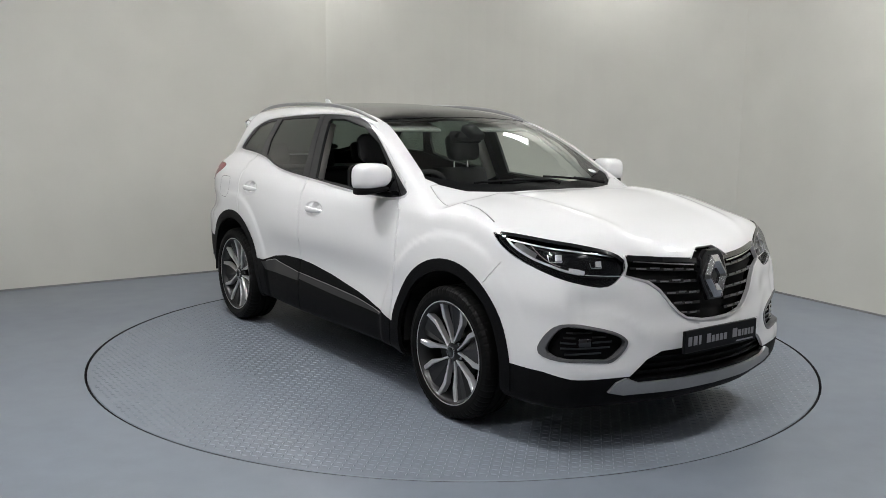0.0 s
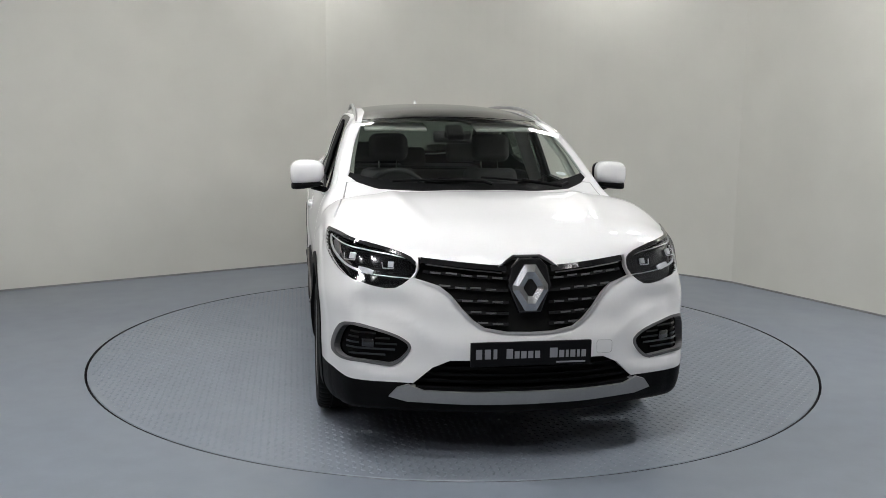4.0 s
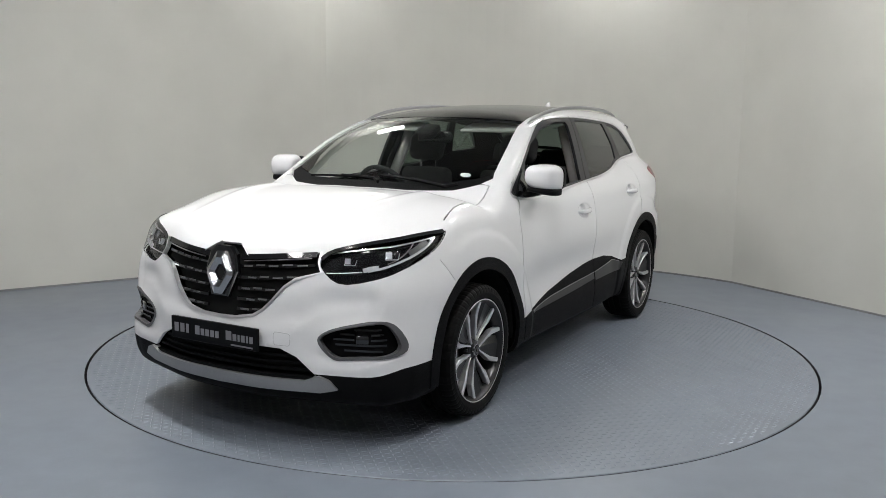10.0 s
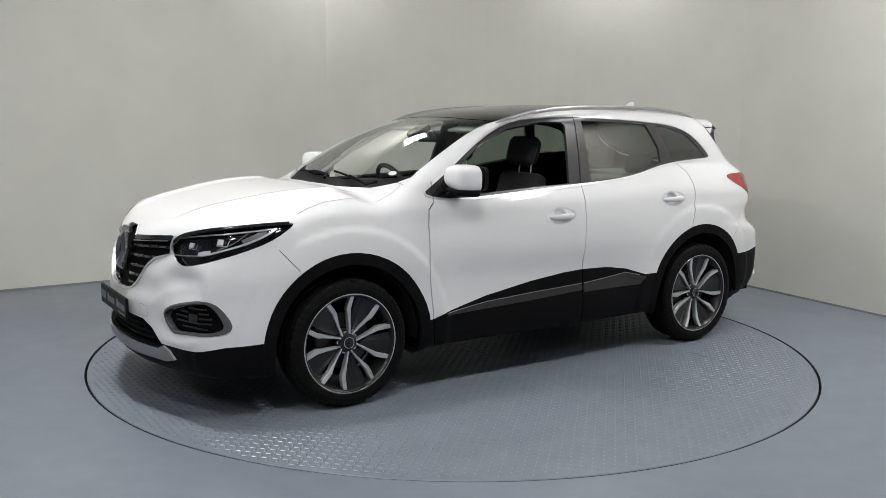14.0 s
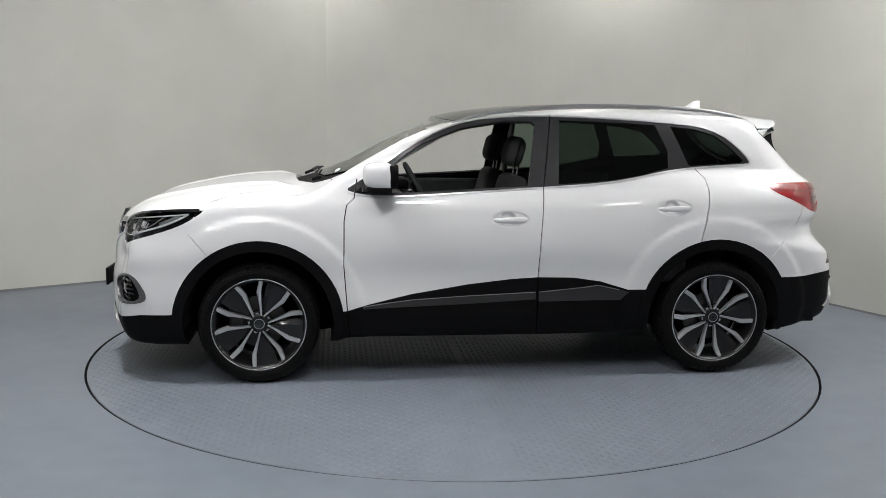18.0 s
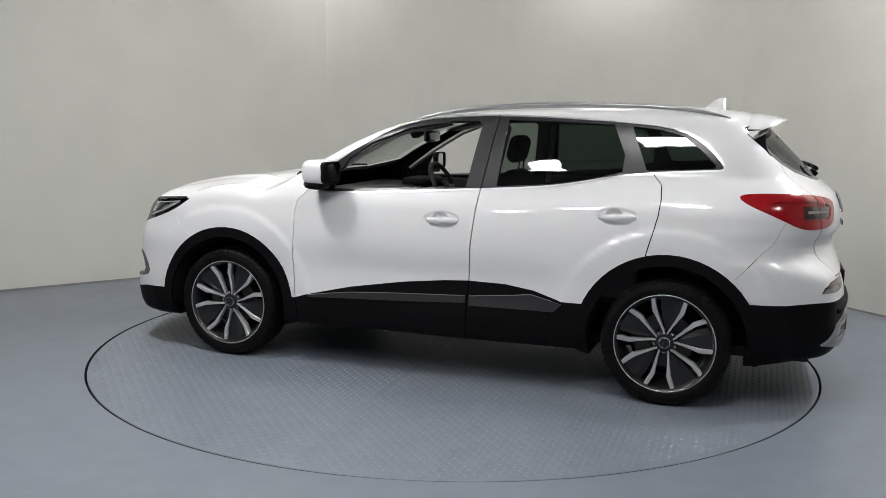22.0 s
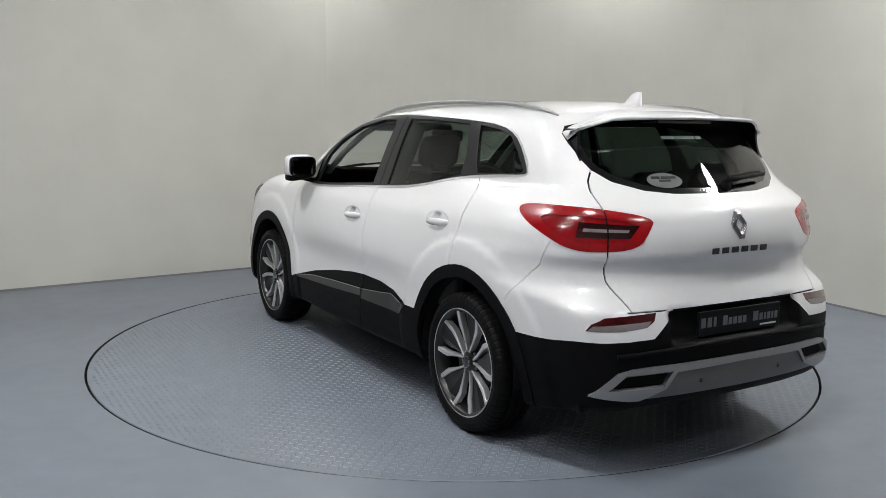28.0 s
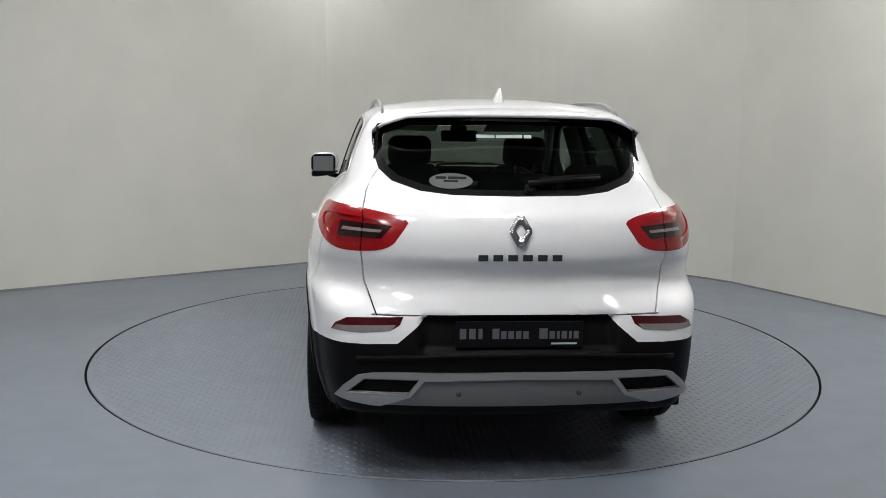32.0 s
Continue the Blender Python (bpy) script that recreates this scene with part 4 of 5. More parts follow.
# ---- wheels: local y is the axle, outwards ----
def build_wheel(offset_deg):
    rim = part("wheel", lathe([(.249, .098), (.258, .106), (.263, .104), (.262, .096), (.250, .085), (.236, .02), (.230, -.06), (.240, -.10), (.232, -.10), (.222, -.06),
                               (.226, .02), (.240, .08)], 64), M_ALLOY_DARK, car, "dark grey and machined alloy wheel", True)
    sides = 240
    prof = [(.250, -.095), (.266, -.109), (.292, -.114), (.318, -.108), (.330, -.094), (.3345, -.078), (.336, -.062), (.336, -.052), (.328, -.050), (.328, -.042), (.3362, -.040),
            (.3366, -.012), (.329, -.010), (.329, .010), (.3366, .012), (.3362, .040), (.328, .042), (.328, .050), (.336, .052), (.336, .062), (.3345, .078), (.330, .094),
            (.318, .108), (.292, .114), (.268, .110), (.254, .098)]
    verts, faces = lathe(prof, sides)
    for i, (r, y) in enumerate(prof):
        if .05 < abs(y) < .11 and r > .31:
            for k in range(0, sides, 4):
                x, yy, z = verts[i * sides + k]
                f = (r - .0018) / r
                verts[i * sides + k] = (x * f, yy * (.985 if r < .333 else 1), z * f)
    part("tyre", (verts, faces), M_RUBBER, rim, "black rubber tyre with block tread")
    part("brake_disc", lathe([(.07, .015), (.145, .015), (.147, .012), (.147, -.008), (.145, -.011), (.07, -.011)], 40), M_BRAKE, rim, "worn iron brake disc")
    part("brake_calliper", box((.09, .07, .12), (.125, -.01, .03), .015), M_BRAKE, rim)
    part("barrel_back", lathe([(.0, -.05), (.2, -.05), (.2, -.056), (.0, -.056)], 32), M_DARK, rim)

    def pt(r, a, y):
        return (r * math.cos(a), y, r * math.sin(a))

    def face_y(r):
        return .070 + .020 * ((r - .05) / .19) ** 2
    part("rim_lip", lathe([(.2535, .099), (.2585, .1075), (.2625, .1055), (.2625, .101), (.2585, .1035), (.2555, .097)], 64), M_ALLOY, rim, "bright machined rim lip", True)
    swing = lambda r: np.interp(r, (.045, .075, .12, .178, .256), (27, 20.5, 16.0, 13.2, 17.0))
    girth = lambda r: np.interp(r, (.045, .09, .14, .185, .256), (.0042, .0055, .0085, .0130, .0112))
    n = 11
    for g in range(5):
        mid = radians(offset_deg + 72 * g)
        # dark panel between neighbouring pairs, dished, open along one edge
        v, f = [], []
        for i in range(n + 1):
            r = .075 + (.252 - .075) * i / n
            half = radians(36 - float(swing(r)))
            for k, s in enumerate((-.55, -.1, .45, 1)):
                v.append(pt(r, mid + radians(36) + s * half, face_y(r) - (.020, .009, .012, .012)[k]))
        m = len(v)
        v += [(x, y - .016, z) for x, y, z in v]
        for i in range(n):
            for k in range(3):
                a = i * 4 + k
                f += [(a, a + 1, a + 5, a + 4), (m + a, m + a + 4, m + a + 5, m + a + 1)]
            a = i * 4
            f += [(a, a + 4, a + 4 + m, a + m), (a + 3, a + 3 + m, a + 7 + m, a + 7)]
        bm = bmesh.new()
        bm.from_mesh(mesh_from("spoke_panel", v, f, M_ALLOY_DARK))
        bmesh.ops.recalc_face_normals(bm, faces=bm.faces)
        part("spoke_panel", bm, M_ALLOY_DARK, rim, "dark grey spoke panel")
        for s in (-1, 1):
            v, f = [], []
            for i in range(n + 1):
                r = (.047, .060, .075, .090, .105, .120, .140, .160, .178, .200, .230, .2555)[i]
                a = mid + s * radians(float(swing(r)))
                w = float(girth(r))
                c = Vector(pt(r, a, face_y(r)))
                t = Vector((-math.sin(a), 0, math.cos(a)))
                for o, dy in ((-w, -.030), (-w, -.002), (-w * .8, .001), (w * .8, .001), (w, -.002), (w, -.030)):
                    v.append(c + t * o + Vector((0, dy, 0)))
            for i in range(n):
                for k in range(5):
                    a0 = i * 6 + k
                    f.append((a0, a0 + 6, a0 + 7, a0 + 1))
            bm = bmesh.new()
            bm.from_mesh(mesh_from("spoke", v, f, M_ALLOY))
            bmesh.ops.recalc_face_normals(bm, faces=bm.faces)
            part("spoke", bm, M_ALLOY, rim, "bright machined spoke")
    part("hub", lathe([(.0, .066), (.044, .066), (.054, .060), (.062, .048), (.062, .0), (.0, .0)], 40), M_ALLOY_DARK, rim, "", True)
    part("hub_cap", lathe([(.0, .083), (.020, .083), (.026, .081), (.028, .076), (.0, .072)], 32), M_GLOSS_BLACK, rim, "black hub cap with a chrome ring", True)
    part("cap_ring", lathe([(.026, .0822), (.030, .0822), (.030, .072), (.026, .072)], 32), M_CHROME, rim)
    for g in range(5):
        a = radians(offset_deg + 72 * g)
        bm = bmesh.new()
        bmesh.ops.create_cone(bm, cap_ends=True, segments=6, radius1=.010, radius2=.009, depth=.016,
                              matrix=Matrix.Translation(pt(.054, a, .052)) @ Matrix.Rotation(radians(-90), 4, "X"))
        part("wheel_bolt", bm, M_CHROME, rim)
    return rim


def place_wheels():
    first = build_wheel(5)
    spots = [((0, .785), 0, 0), ((-WHEELBASE, .785), 0, 19), ((0, -.785), 180, 20), ((-WHEELBASE, -.785), 180, 50)]
    for i, ((x, y), rz, spin) in enumerate(spots):
        m = pose(x, y, .3362, 0, 0, rz) @ Matrix.Rotation(radians(spin), 4, "Y")
        if i == 0:
            first.matrix_basis = m
        else:
            copy_thing(first, m)
    for ax in ARCHES:
        for s in (1, -1):
            v, f = [], []
            n = 28
            for i in range(n + 1):
                a = radians(-4 + 188 * i / n)
                for y in (.875, .50):
                    v.append((ax + .408 * math.cos(a), s * y, AXLE_Z + .408 * math.sin(a)))
            for i in range(n):
                f.append((i * 2, i * 2 + 1, i * 2 + 3, i * 2 + 2))
            c = len(v)
            v.append((ax, s * .50, AXLE_Z))
            f += [(c, i * 2 + 1, i * 2 + 3) for i in range(n)]
            part("arch_liner", (v, f), M_DARK, car, "black wheel arch liner")


place_wheels()


# ---- fittings of the car ----
def bars(rows, height, poses, material, parent, name="print_bar"):
    """Plain bars in place of writing: (start, end) along x, at one pose."""
    for a, b in rows:
        part(name, box((b - a, height, .0012), ((a + b) / 2, 0, .0006)), material, parent).matrix_local = poses


def plate_bars(m, material, parent):
    """Bars for one line of writing on a plate, capitals and figures taller than the rest."""
    tall = [(-.245, -.219), (-.207, -.181), (-.169, -.153), (-.112, -.084), (.080, .114)]
    low = [(-.076, -.055), (-.047, -.024), (-.016, .006), (.014, .036), (.122, .144), (.152, .164), (.172, .194), (.202, .214), (.222, .242)]
    bars(tall, .042, m, material, parent)
    bars(low, .031, m @ Matrix.Translation((0, -.0055, 0)), material, parent)


def rhombus(w, h, hole, depth, bevel):
    """A diamond-shaped ring."""
    bm = bmesh.new()
    out = [(0, h / 2), (w * .16, h / 2), (w / 2, h * .06), (w / 2, -h * .06), (w * .16, -h / 2), (-w * .16, -h / 2), (-w / 2, -h * .06), (-w / 2, h * .06), (-w * .16, h / 2)]
    out = [out[8]] + out[1:8]
    inn = [(x * hole * .82, y * hole * .8) for x, y in out]
    ridge = [((a[0] + b[0]) / 2, (a[1] + b[1]) / 2) for a, b in zip(out, inn)]
    rings = [[bm.verts.new((*p, z)) for p in r] for r, z in ((out, 0), (out, depth * .45), (ridge, depth), (inn, depth * .45), (inn, 0))]
    n = len(out)
    for a, b in zip(rings, rings[1:]):
        for i in range(n):
            bm.faces.new((a[i], a[(i + 1) % n], b[(i + 1) % n], b[i]))
    bmesh.ops.recalc_face_normals(bm, faces=bm.faces)
    return bm


def build_mirror(s):
    cx, cy, cz = -.672, .932, 1.172

    def shell(rx, ry, rz, front=1.0, n=24, m=14):
        """A rounded housing: full at the glass side, drawn in towards the nose and the outer end."""
        v, f = [], []
        power = lambda a, e: math.copysign(abs(a) ** e, a)
        for i in range(m + 1):
            t = -math.pi / 2 + math.pi * i / m
            for k in range(n):
                q = 2 * math.pi * k / n
                x, y, z = power(math.cos(t), .5) * power(math.cos(q), .62), power(math.cos(t), .5) * power(math.sin(q), .55), power(math.sin(t), .62)
                nose = max(x, 0)
                z = z * (1 - .10 * max(y, 0) ** 2) - .10 * (z < 0) * z * nose
                y = y - .20 * nose ** 2 * (y > 0) * y + .30 * nose * (y < 0) * y
                v.append((cx + rx * x * (front if x > 0 else .72), s * (cy + ry * y), cz + rz * z - .012 * y * (z < 0) + .10 * rz * nose * (z < 0)))
        for i in range(m):
            for k in range(n):
                q = (i * n + k, i * n + (k + 1) % n, (i + 1) * n + (k + 1) % n, (i + 1) * n + k)
                f.append(q[::-1] if s > 0 else q)
        return v, f
    cap = part("door_mirror", shell(.098, .093, .074), M_PAINT, car, "white door mirror with a black base", True)
    cz -= .070
    part("mirror_base", shell(.085, .088, .022), M_BLACK_PLASTIC, cap, "black mirror base", True)
    cz += .070
    foot = tube([(-.62, s * .79, 1.072), (-.64, s * .83, 1.076), (-.66, s * .90, 1.092)], .024, 10, flat=.7)
    part("mirror_foot", foot, M_BLACK_PLASTIC, cap, "", True)
    part("mirror_rim", box((.020, .168, .128), (cx - .066, s * cy, cz - .002), .035, segs=4), M_BLACK_PLASTIC, cap, "", True)
    part("mirror_glass", box((.004, .142, .104), (cx - .0765, s * cy, cz - .002), .001), M_MIRROR, cap, "mirror glass")
    sail = slab([(-.535, 1.075), (-.69, 1.075), (-.70, 1.215)], Matrix(), .012)
    bmesh.ops.transform(sail, matrix=Matrix(((1, 0, 0, 0), (0, 0, 1, 0), (0, 1, 0, 0), (0, 0, 0, 1))), verts=sail.verts)
    for v in sail.verts:
        v.co.y = s * (float(side_y(v.co.x, v.co.z)) - .004 + v.co.y)
    bmesh.ops.recalc_face_normals(sail, faces=sail.faces)
    part("mirror_sail", sail, M_GLOSS_BLACK, car, "black triangular mirror mount")


def build_handle(x, z, s):
    p, n = on_side(x, z, s)
    y0 = float(side_y(np.array(x + .2), np.array(z)))
    v, f = [], []
    steps = 14
    for i in range(steps + 1):
        q = i / steps
        a = abs(2 * q - 1)
        lift = .034 * (1 - a ** 4) - .004
        hh = .017 * (1 - a ** 6 * .6) * (.85 + .3 * q)
        dy = .010
        px = x + .098 - .196 * q
        pz = z + .004 * q
        for k in range(8):
            t = 2 * math.pi * k / 8
            v.append((px, s * (y0 - .012 + lift + dy * math.sin(t) + .004), pz + hh * math.cos(t)))
    for i in range(steps):
        for k in range(8):
            f.append((i * 8 + k, i * 8 + (k + 1) % 8, i * 8 + 8 + (k + 1) % 8, i * 8 + 8 + k))
    f += [tuple(range(8))[::-1], tuple(steps * 8 + k for k in range(8))]
    bm = bmesh.new()
    bm.from_mesh(mesh_from("h", v, f, M_PAINT))
    bmesh.ops.recalc_face_normals(bm, faces=bm.faces)
    part("door_handle", bm, M_PAINT, car, "white door handle over a moulded cup", True)


def build_outside():
    for s in (1, -1):
        for line in (((-.575, .436), (-.853, .470), (-1.174, .490), (-1.556, .508)), ((-1.580, .508), (-1.847, .533), (-1.928, .544), (-2.05, .518))):
            pts = []
            for (xa, za), (xb, zb) in zip(line, line[1:]):
                pts += [on_side(xa + (xb - xa) * k / 4, za + (zb - za) * k / 4, s) for k in range(4)]
            pts.append(on_side(*line[-1], s))
            part("sill_strip", ribbon([p + q * .012 for p, q in pts], [q for p, q in pts], .004, .002), M_SILVER, car, "thin silver sill strip")
        build_mirror(s)
        build_handle(-1.408, .922, s)
        build_handle(-2.374, .986, s)
        rail = []
        for i in range(31):
            q = i / 30
            x, y = -1.10 - 1.80 * q, .610 - .062 * q
            rail.append((x, s * y, float(on_top(x, s * y)[0].z) + .032 * (1 - abs(2 * q - 1) ** 5) - .003))
        part("roof_rail", tube(rail, lambda q: .0125 - .006 * abs(2 * q - 1) ** 6, 10, flat=1.0), M_SILVER, car, "satin silver roof rail", True)
    # aerial fin
    v = []
    for q in range(9):
        k = q / 8
        x = -2.685 - .165 * k
        top = 1.538 + .092 * (math.sin(min(k * 1.15, 1) * math.pi / 2) ** 1.6)
        w = .026 * math.sin(math.pi * min(max(k * .8 + .12, 0), 1)) + .004
        base = float(on_top(x, 0)[0].z) - .003
        v += [(x, -w, base), (x + .0, -w * .25, top), (x, w * .25, top), (x, w, base)]
    f = []
    for i in range(8):
        a, b = i * 4, i * 4 + 4
        f += [(a + k, a + k + 1, b + k + 1, b + k) for k in range(3)]
    f += [(0, 3, 2, 1), (32, 33, 34, 35)]
    part("aerial", (v, f), M_PAINT, car, "white shark fin aerial", True)
    # spoiler over the rear window
    v, f = [], []
    n = 24
    for i in range(n + 1):
        y = -.595 + 1.19 * i / n
        a = abs(y) / .595
        root = on_top(-2.99, y * .98)[0]
        tip_x = -3.198 + .045 * a ** 2 + .10 * a ** 8
        z_tip = min(1.512 - .012 * a ** 2 - .02 * a ** 8, root.z)
        mid = Vector((-3.12 + .03 * a ** 3, y, (root.z + z_tip) / 2))
        v += [Vector((-2.985, y, root.z - .004)), Vector((-3.05, y, root.z * .7 + mid.z * .3)), mid, Vector((tip_x + .012, y, z_tip + .003)), Vector((tip_x, y, z_tip - .006)), Vector((tip_x + .012, y, z_tip - .014)),
              Vector((-3.09 + .03 * a ** 2, y, min(1.492 - .02 * a, mid.z - .014))), Vector((-3.0, y, root.z - .05))]
    m = 8
    for i in range(n):
        f += [(i * m + k, i * m + k + 1, i * m + m + k + 1, i * m + m + k) for k in range(5)]
    below = [(i * m + k, i * m + k + 1, i * m + m + k + 1, i * m + m + k) for i in range(n) for k in (5, 6)]
    f += [tuple(range(m)), tuple(n * m + k for k in range(m))[::-1]]
    bm = bmesh.new()
    bm.from_mesh(mesh_from("s", v, f, M_PAINT))
    bmesh.ops.recalc_face_normals(bm, faces=bm.faces)
    spoiler = part("spoiler", bm, M_PAINT, car, "white roof spoiler", True)
    bm = bmesh.new()
    bm.from_mesh(mesh_from("s", v, below, M_GLOSS_BLACK))
    bmesh.ops.delete(bm, geom=[q for q in bm.verts if not q.link_faces], context="VERTS")
    bmesh.ops.recalc_face_normals(bm, faces=bm.faces)
    part("spoiler_underside", bm, M_GLOSS_BLACK, spoiler, "gloss black underside")
    part("brake_light", box((.012, .34, .014), (-3.140, 0, 1.488), .003), M_RED_DARK, spoiler, "dark red high brake light")
    for s in (1, -1):
        v, f = [], []
        n = 12
        for i in range(n + 1):
            k = i / n
            p, q = on_rear(s * (.572 + .014 * k), 1.454 - .138 * k)
            back = .098 * (1 - k) ** 1.7
            v += [p + Vector((.012, s * .008, 0)), p + Vector((-back, s * .006, 0)), p + Vector((-back, -s * .006, 0)), p + Vector((.012, -s * .010, 0))]
        for i in range(n):
            f += [(i * 4 + k, i * 4 + 4 + k, i * 4 + 4 + (k + 1) % 4, i * 4 + (k + 1) % 4) for k in range(4)]
        f += [(0, 1, 2, 3), (n * 4 + 3, n * 4 + 2, n * 4 + 1, n * 4)]
        bm = bmesh.new()
        bm.from_mesh(mesh_from("fin", v, f, M_GLOSS_BLACK))
        bmesh.ops.recalc_face_normals(bm, faces=bm.faces)
        part("rear_fin", bm, M_GLOSS_BLACK, car, "gloss black fin under the spoiler's end")
    # rear wiper
    p0, n0 = on_rear(-.06, 1.205)
    part("wiper_hub", lathe([(.0, .02), (.02, .02), (.024, .012), (.024, 0), (.0, 0)], 16), M_BLACK_PLASTIC, car, "", True).matrix_basis = plate_on(p0, n0) @ Matrix.Rotation(radians(90), 4, "X")
    line = [on_rear(y, z) for y, z in ((-.05, 1.21), (-.14, 1.218), (-.24, 1.225), (-.36, 1.232))]
    part("wiper_arm", tube([p + q * .03 for p, q in line], lambda k: .013 - .004 * k, 8), M_BLACK_PLASTIC, car, "black rear wiper arm", True)
    line = [on_rear(y, z) for y, z in ((-.10, 1.236), (-.18, 1.243), (-.27, 1.248), (-.37, 1.250))]
    part("wiper_blade", tube([p + q * .014 for p, q in line], .008, 6), M_BLACK_PLASTIC, car, "black rear wiper blade")
    # wipers at the windscreen
    for a, b in (((-.285, .04), (-.345, -.46)), ((-.30, .50), (-.335, .04))):
        line = [on_top(a[0] + (b[0] - a[0]) * k / 6, a[1] + (b[1] - a[1]) * k / 6) for k in range(7)]
        part("wiper_blade", tube([p + q * .009 for p, q in line], .007, 6), M_BLACK_PLASTIC, car, "black windscreen wiper")
        arm = [on_top(-.245 - .4 * max(0, a[1] - .25), a[1] + .05)] + line[:4]
        part("wiper_arm", tube([p + q * .014 for p, q in arm], .009, 6), M_BLACK_PLASTIC, car)


build_outside()


def build_front():
    # badge with its gloss black holder
    p, q = on_front(0, .80)
    m = plate_on(p, (q.x, 0, q.z * .6))
    hold = slab([(-.046, .116), (.046, .116), (.080, .082), (.098, .0), (.050, -.118), (-.050, -.118), (-.098, .0), (-.080, .082)], m @ Matrix.Translation((0, -.008, -.02)), .026, .008)
    part("badge_holder", hold, M_GLOSS_BLACK, car, "gloss black badge holder")
    part("badge", rhombus(.158, .196, .46, .024, .0), M_BADGE, car, "chrome diamond shape").matrix_basis = m @ Matrix.Translation((0, -.018, .004))
    # grille slats with bright dashes, following the nose
    limit = {0: .455, 1: .40, 2: .345, 3: .295, 4: .245}
    for i, z in enumerate((.815, .765, .715, .668, .625)):
        for s in (1, -1):
            ys = np.linspace(.09, limit[i], 12)
            pts = [on_front(s * y, z + .05 * y * (1.2 - .2 * i)) for y in ys]
            part("grille_slat", ribbon([a - b * .026 for a, b in pts], [b for a, b in pts], .017, .012), M_GLOSS_BLACK, car)
            k = 0
            y = .115 + .03 * (i % 2)
            while y + .05 < limit[i]:
                dash = [on_front(s * t, z + .05 * t * (1.2 - .2 * i) + .004 * (k % 2)) for t in np.linspace(y, y + .046, 4)]
                part("grille_dash", ribbon([a - b * .013 for a, b in dash], [b for a, b in dash], .0075, .003), M_GREY_BEZEL, car)
                y += .066
                k += 1
    for s in (1, -1):
        pts = [on_front(s * y, .852 + .075 * y) for y in np.linspace(.10, .46, 12)]
        part("grille_bar", ribbon([a - b * .004 for a, b in pts], [b for a, b in pts], .030, .006), M_GLOSS_BLACK, car, "gloss black grille bar")
        pts = [on_front(s * y, .832 + .085 * y) for y in np.linspace(.12, .44, 12)]
        part("grille_blade", ribbon([a - b * .004 for a, b in pts], [b for a, b in pts], .007, .006), M_CHROME, car, "chrome grille blade")
        # fog lamp
        a, b = on_front(s * .70, .525)
        mm = plate_on(a, b, lift=-.034)
        part("fog_lamp", box((.060, .040, .014), (0, 0, .006), .006, segs=3), M_FOG, car, "smoked fog lamp", True).matrix_basis = mm
        for z, y0, y1 in ((.475, .62, .79), (.500, .58, .80), (.525, .57, .665), (.550, .60, .665), (.525, .735, .80), (.550, .735, .79), (.574, .66, .78)):
            pts = [on_front(s * y, z) for y in np.linspace(y0, y1, 5)]
            part("fog_slat", ribbon([u - w * .031 for u, w in pts], [w for u, w in pts], .012, .007), M_GLOSS_BLACK, car, "gloss black slat beside the fog lamp")
    for z in (.375, .405, .435):
        half = .50 - (z - .35) * .95
        pts = [on_front(y, z) for y in np.linspace(-half, half, 15)]
        part("intake_slat", ribbon([a - b * .03 for a, b in pts], [b for a, b in pts], .012, .01), M_BLACK_PLASTIC, car)
    # front plate: bars stand for its writing
    plate = part("number_plate", box((.016, .536, .104), (.951, 0, .510), .004, segs=2), M_PLATE, car, "black dealer plate with plain grey bars")
    m = plate_on((.9595, 0, .512), (1, 0, 0))
    plate_bars(m, M_LETTER, plate)
    bars([(.11, .24)], .007, m @ Matrix.Translation((0, -.041, 0)), M_LETTER, plate)
    # tow eye cover and fuel flap: grey strips for shaded seams; then screen sticker
    corners = [(.318, .545), (.382, .540), (.390, .532), (.389, .492), (.381, .485), (.320, .487), (.312, .496), (.311, .536), (.318, .545)]
    got = [on_front(y, z) for y, z in corners]
    part("tow_cover", ribbon([p for p, q in got], [q for p, q in got], .0015, .0004), M_SEAL_SEAM, car, "fine grey strip as the seam shade of the towing eye cover")
    corners = [(-2.775, .895), (-2.905, .895), (-2.925, .915), (-2.925, 1.025), (-2.905, 1.045), (-2.775, 1.045), (-2.755, 1.025), (-2.755, .915), (-2.775, .895)]
    line = [(a[0] + (b[0] - a[0]) * k / 4, a[1] + (b[1] - a[1]) * k / 4) for a, b in zip(corners, corners[1:]) for k in range(4)] + corners[-1:]
    got = [on_side(x, z, -1) for x, z in line]
    part("fuel_flap", ribbon([p for p, q in got], [q for p, q in got], .0035, .0006), M_SEAL_SEAM, car, "fine grey strip as the seam shade of the fuel flap")
    p2, q2 = on_top(-.44, .545)
    part("screen_sticker", slab([(.032 * math.cos(t * math.pi / 8), .020 * math.sin(t * math.pi / 8)) for t in range(16)], plate_on(p2, q2, (-1, 0, .5), .002), .001), M_STICKER, car, "pale oval sticker")


build_front()


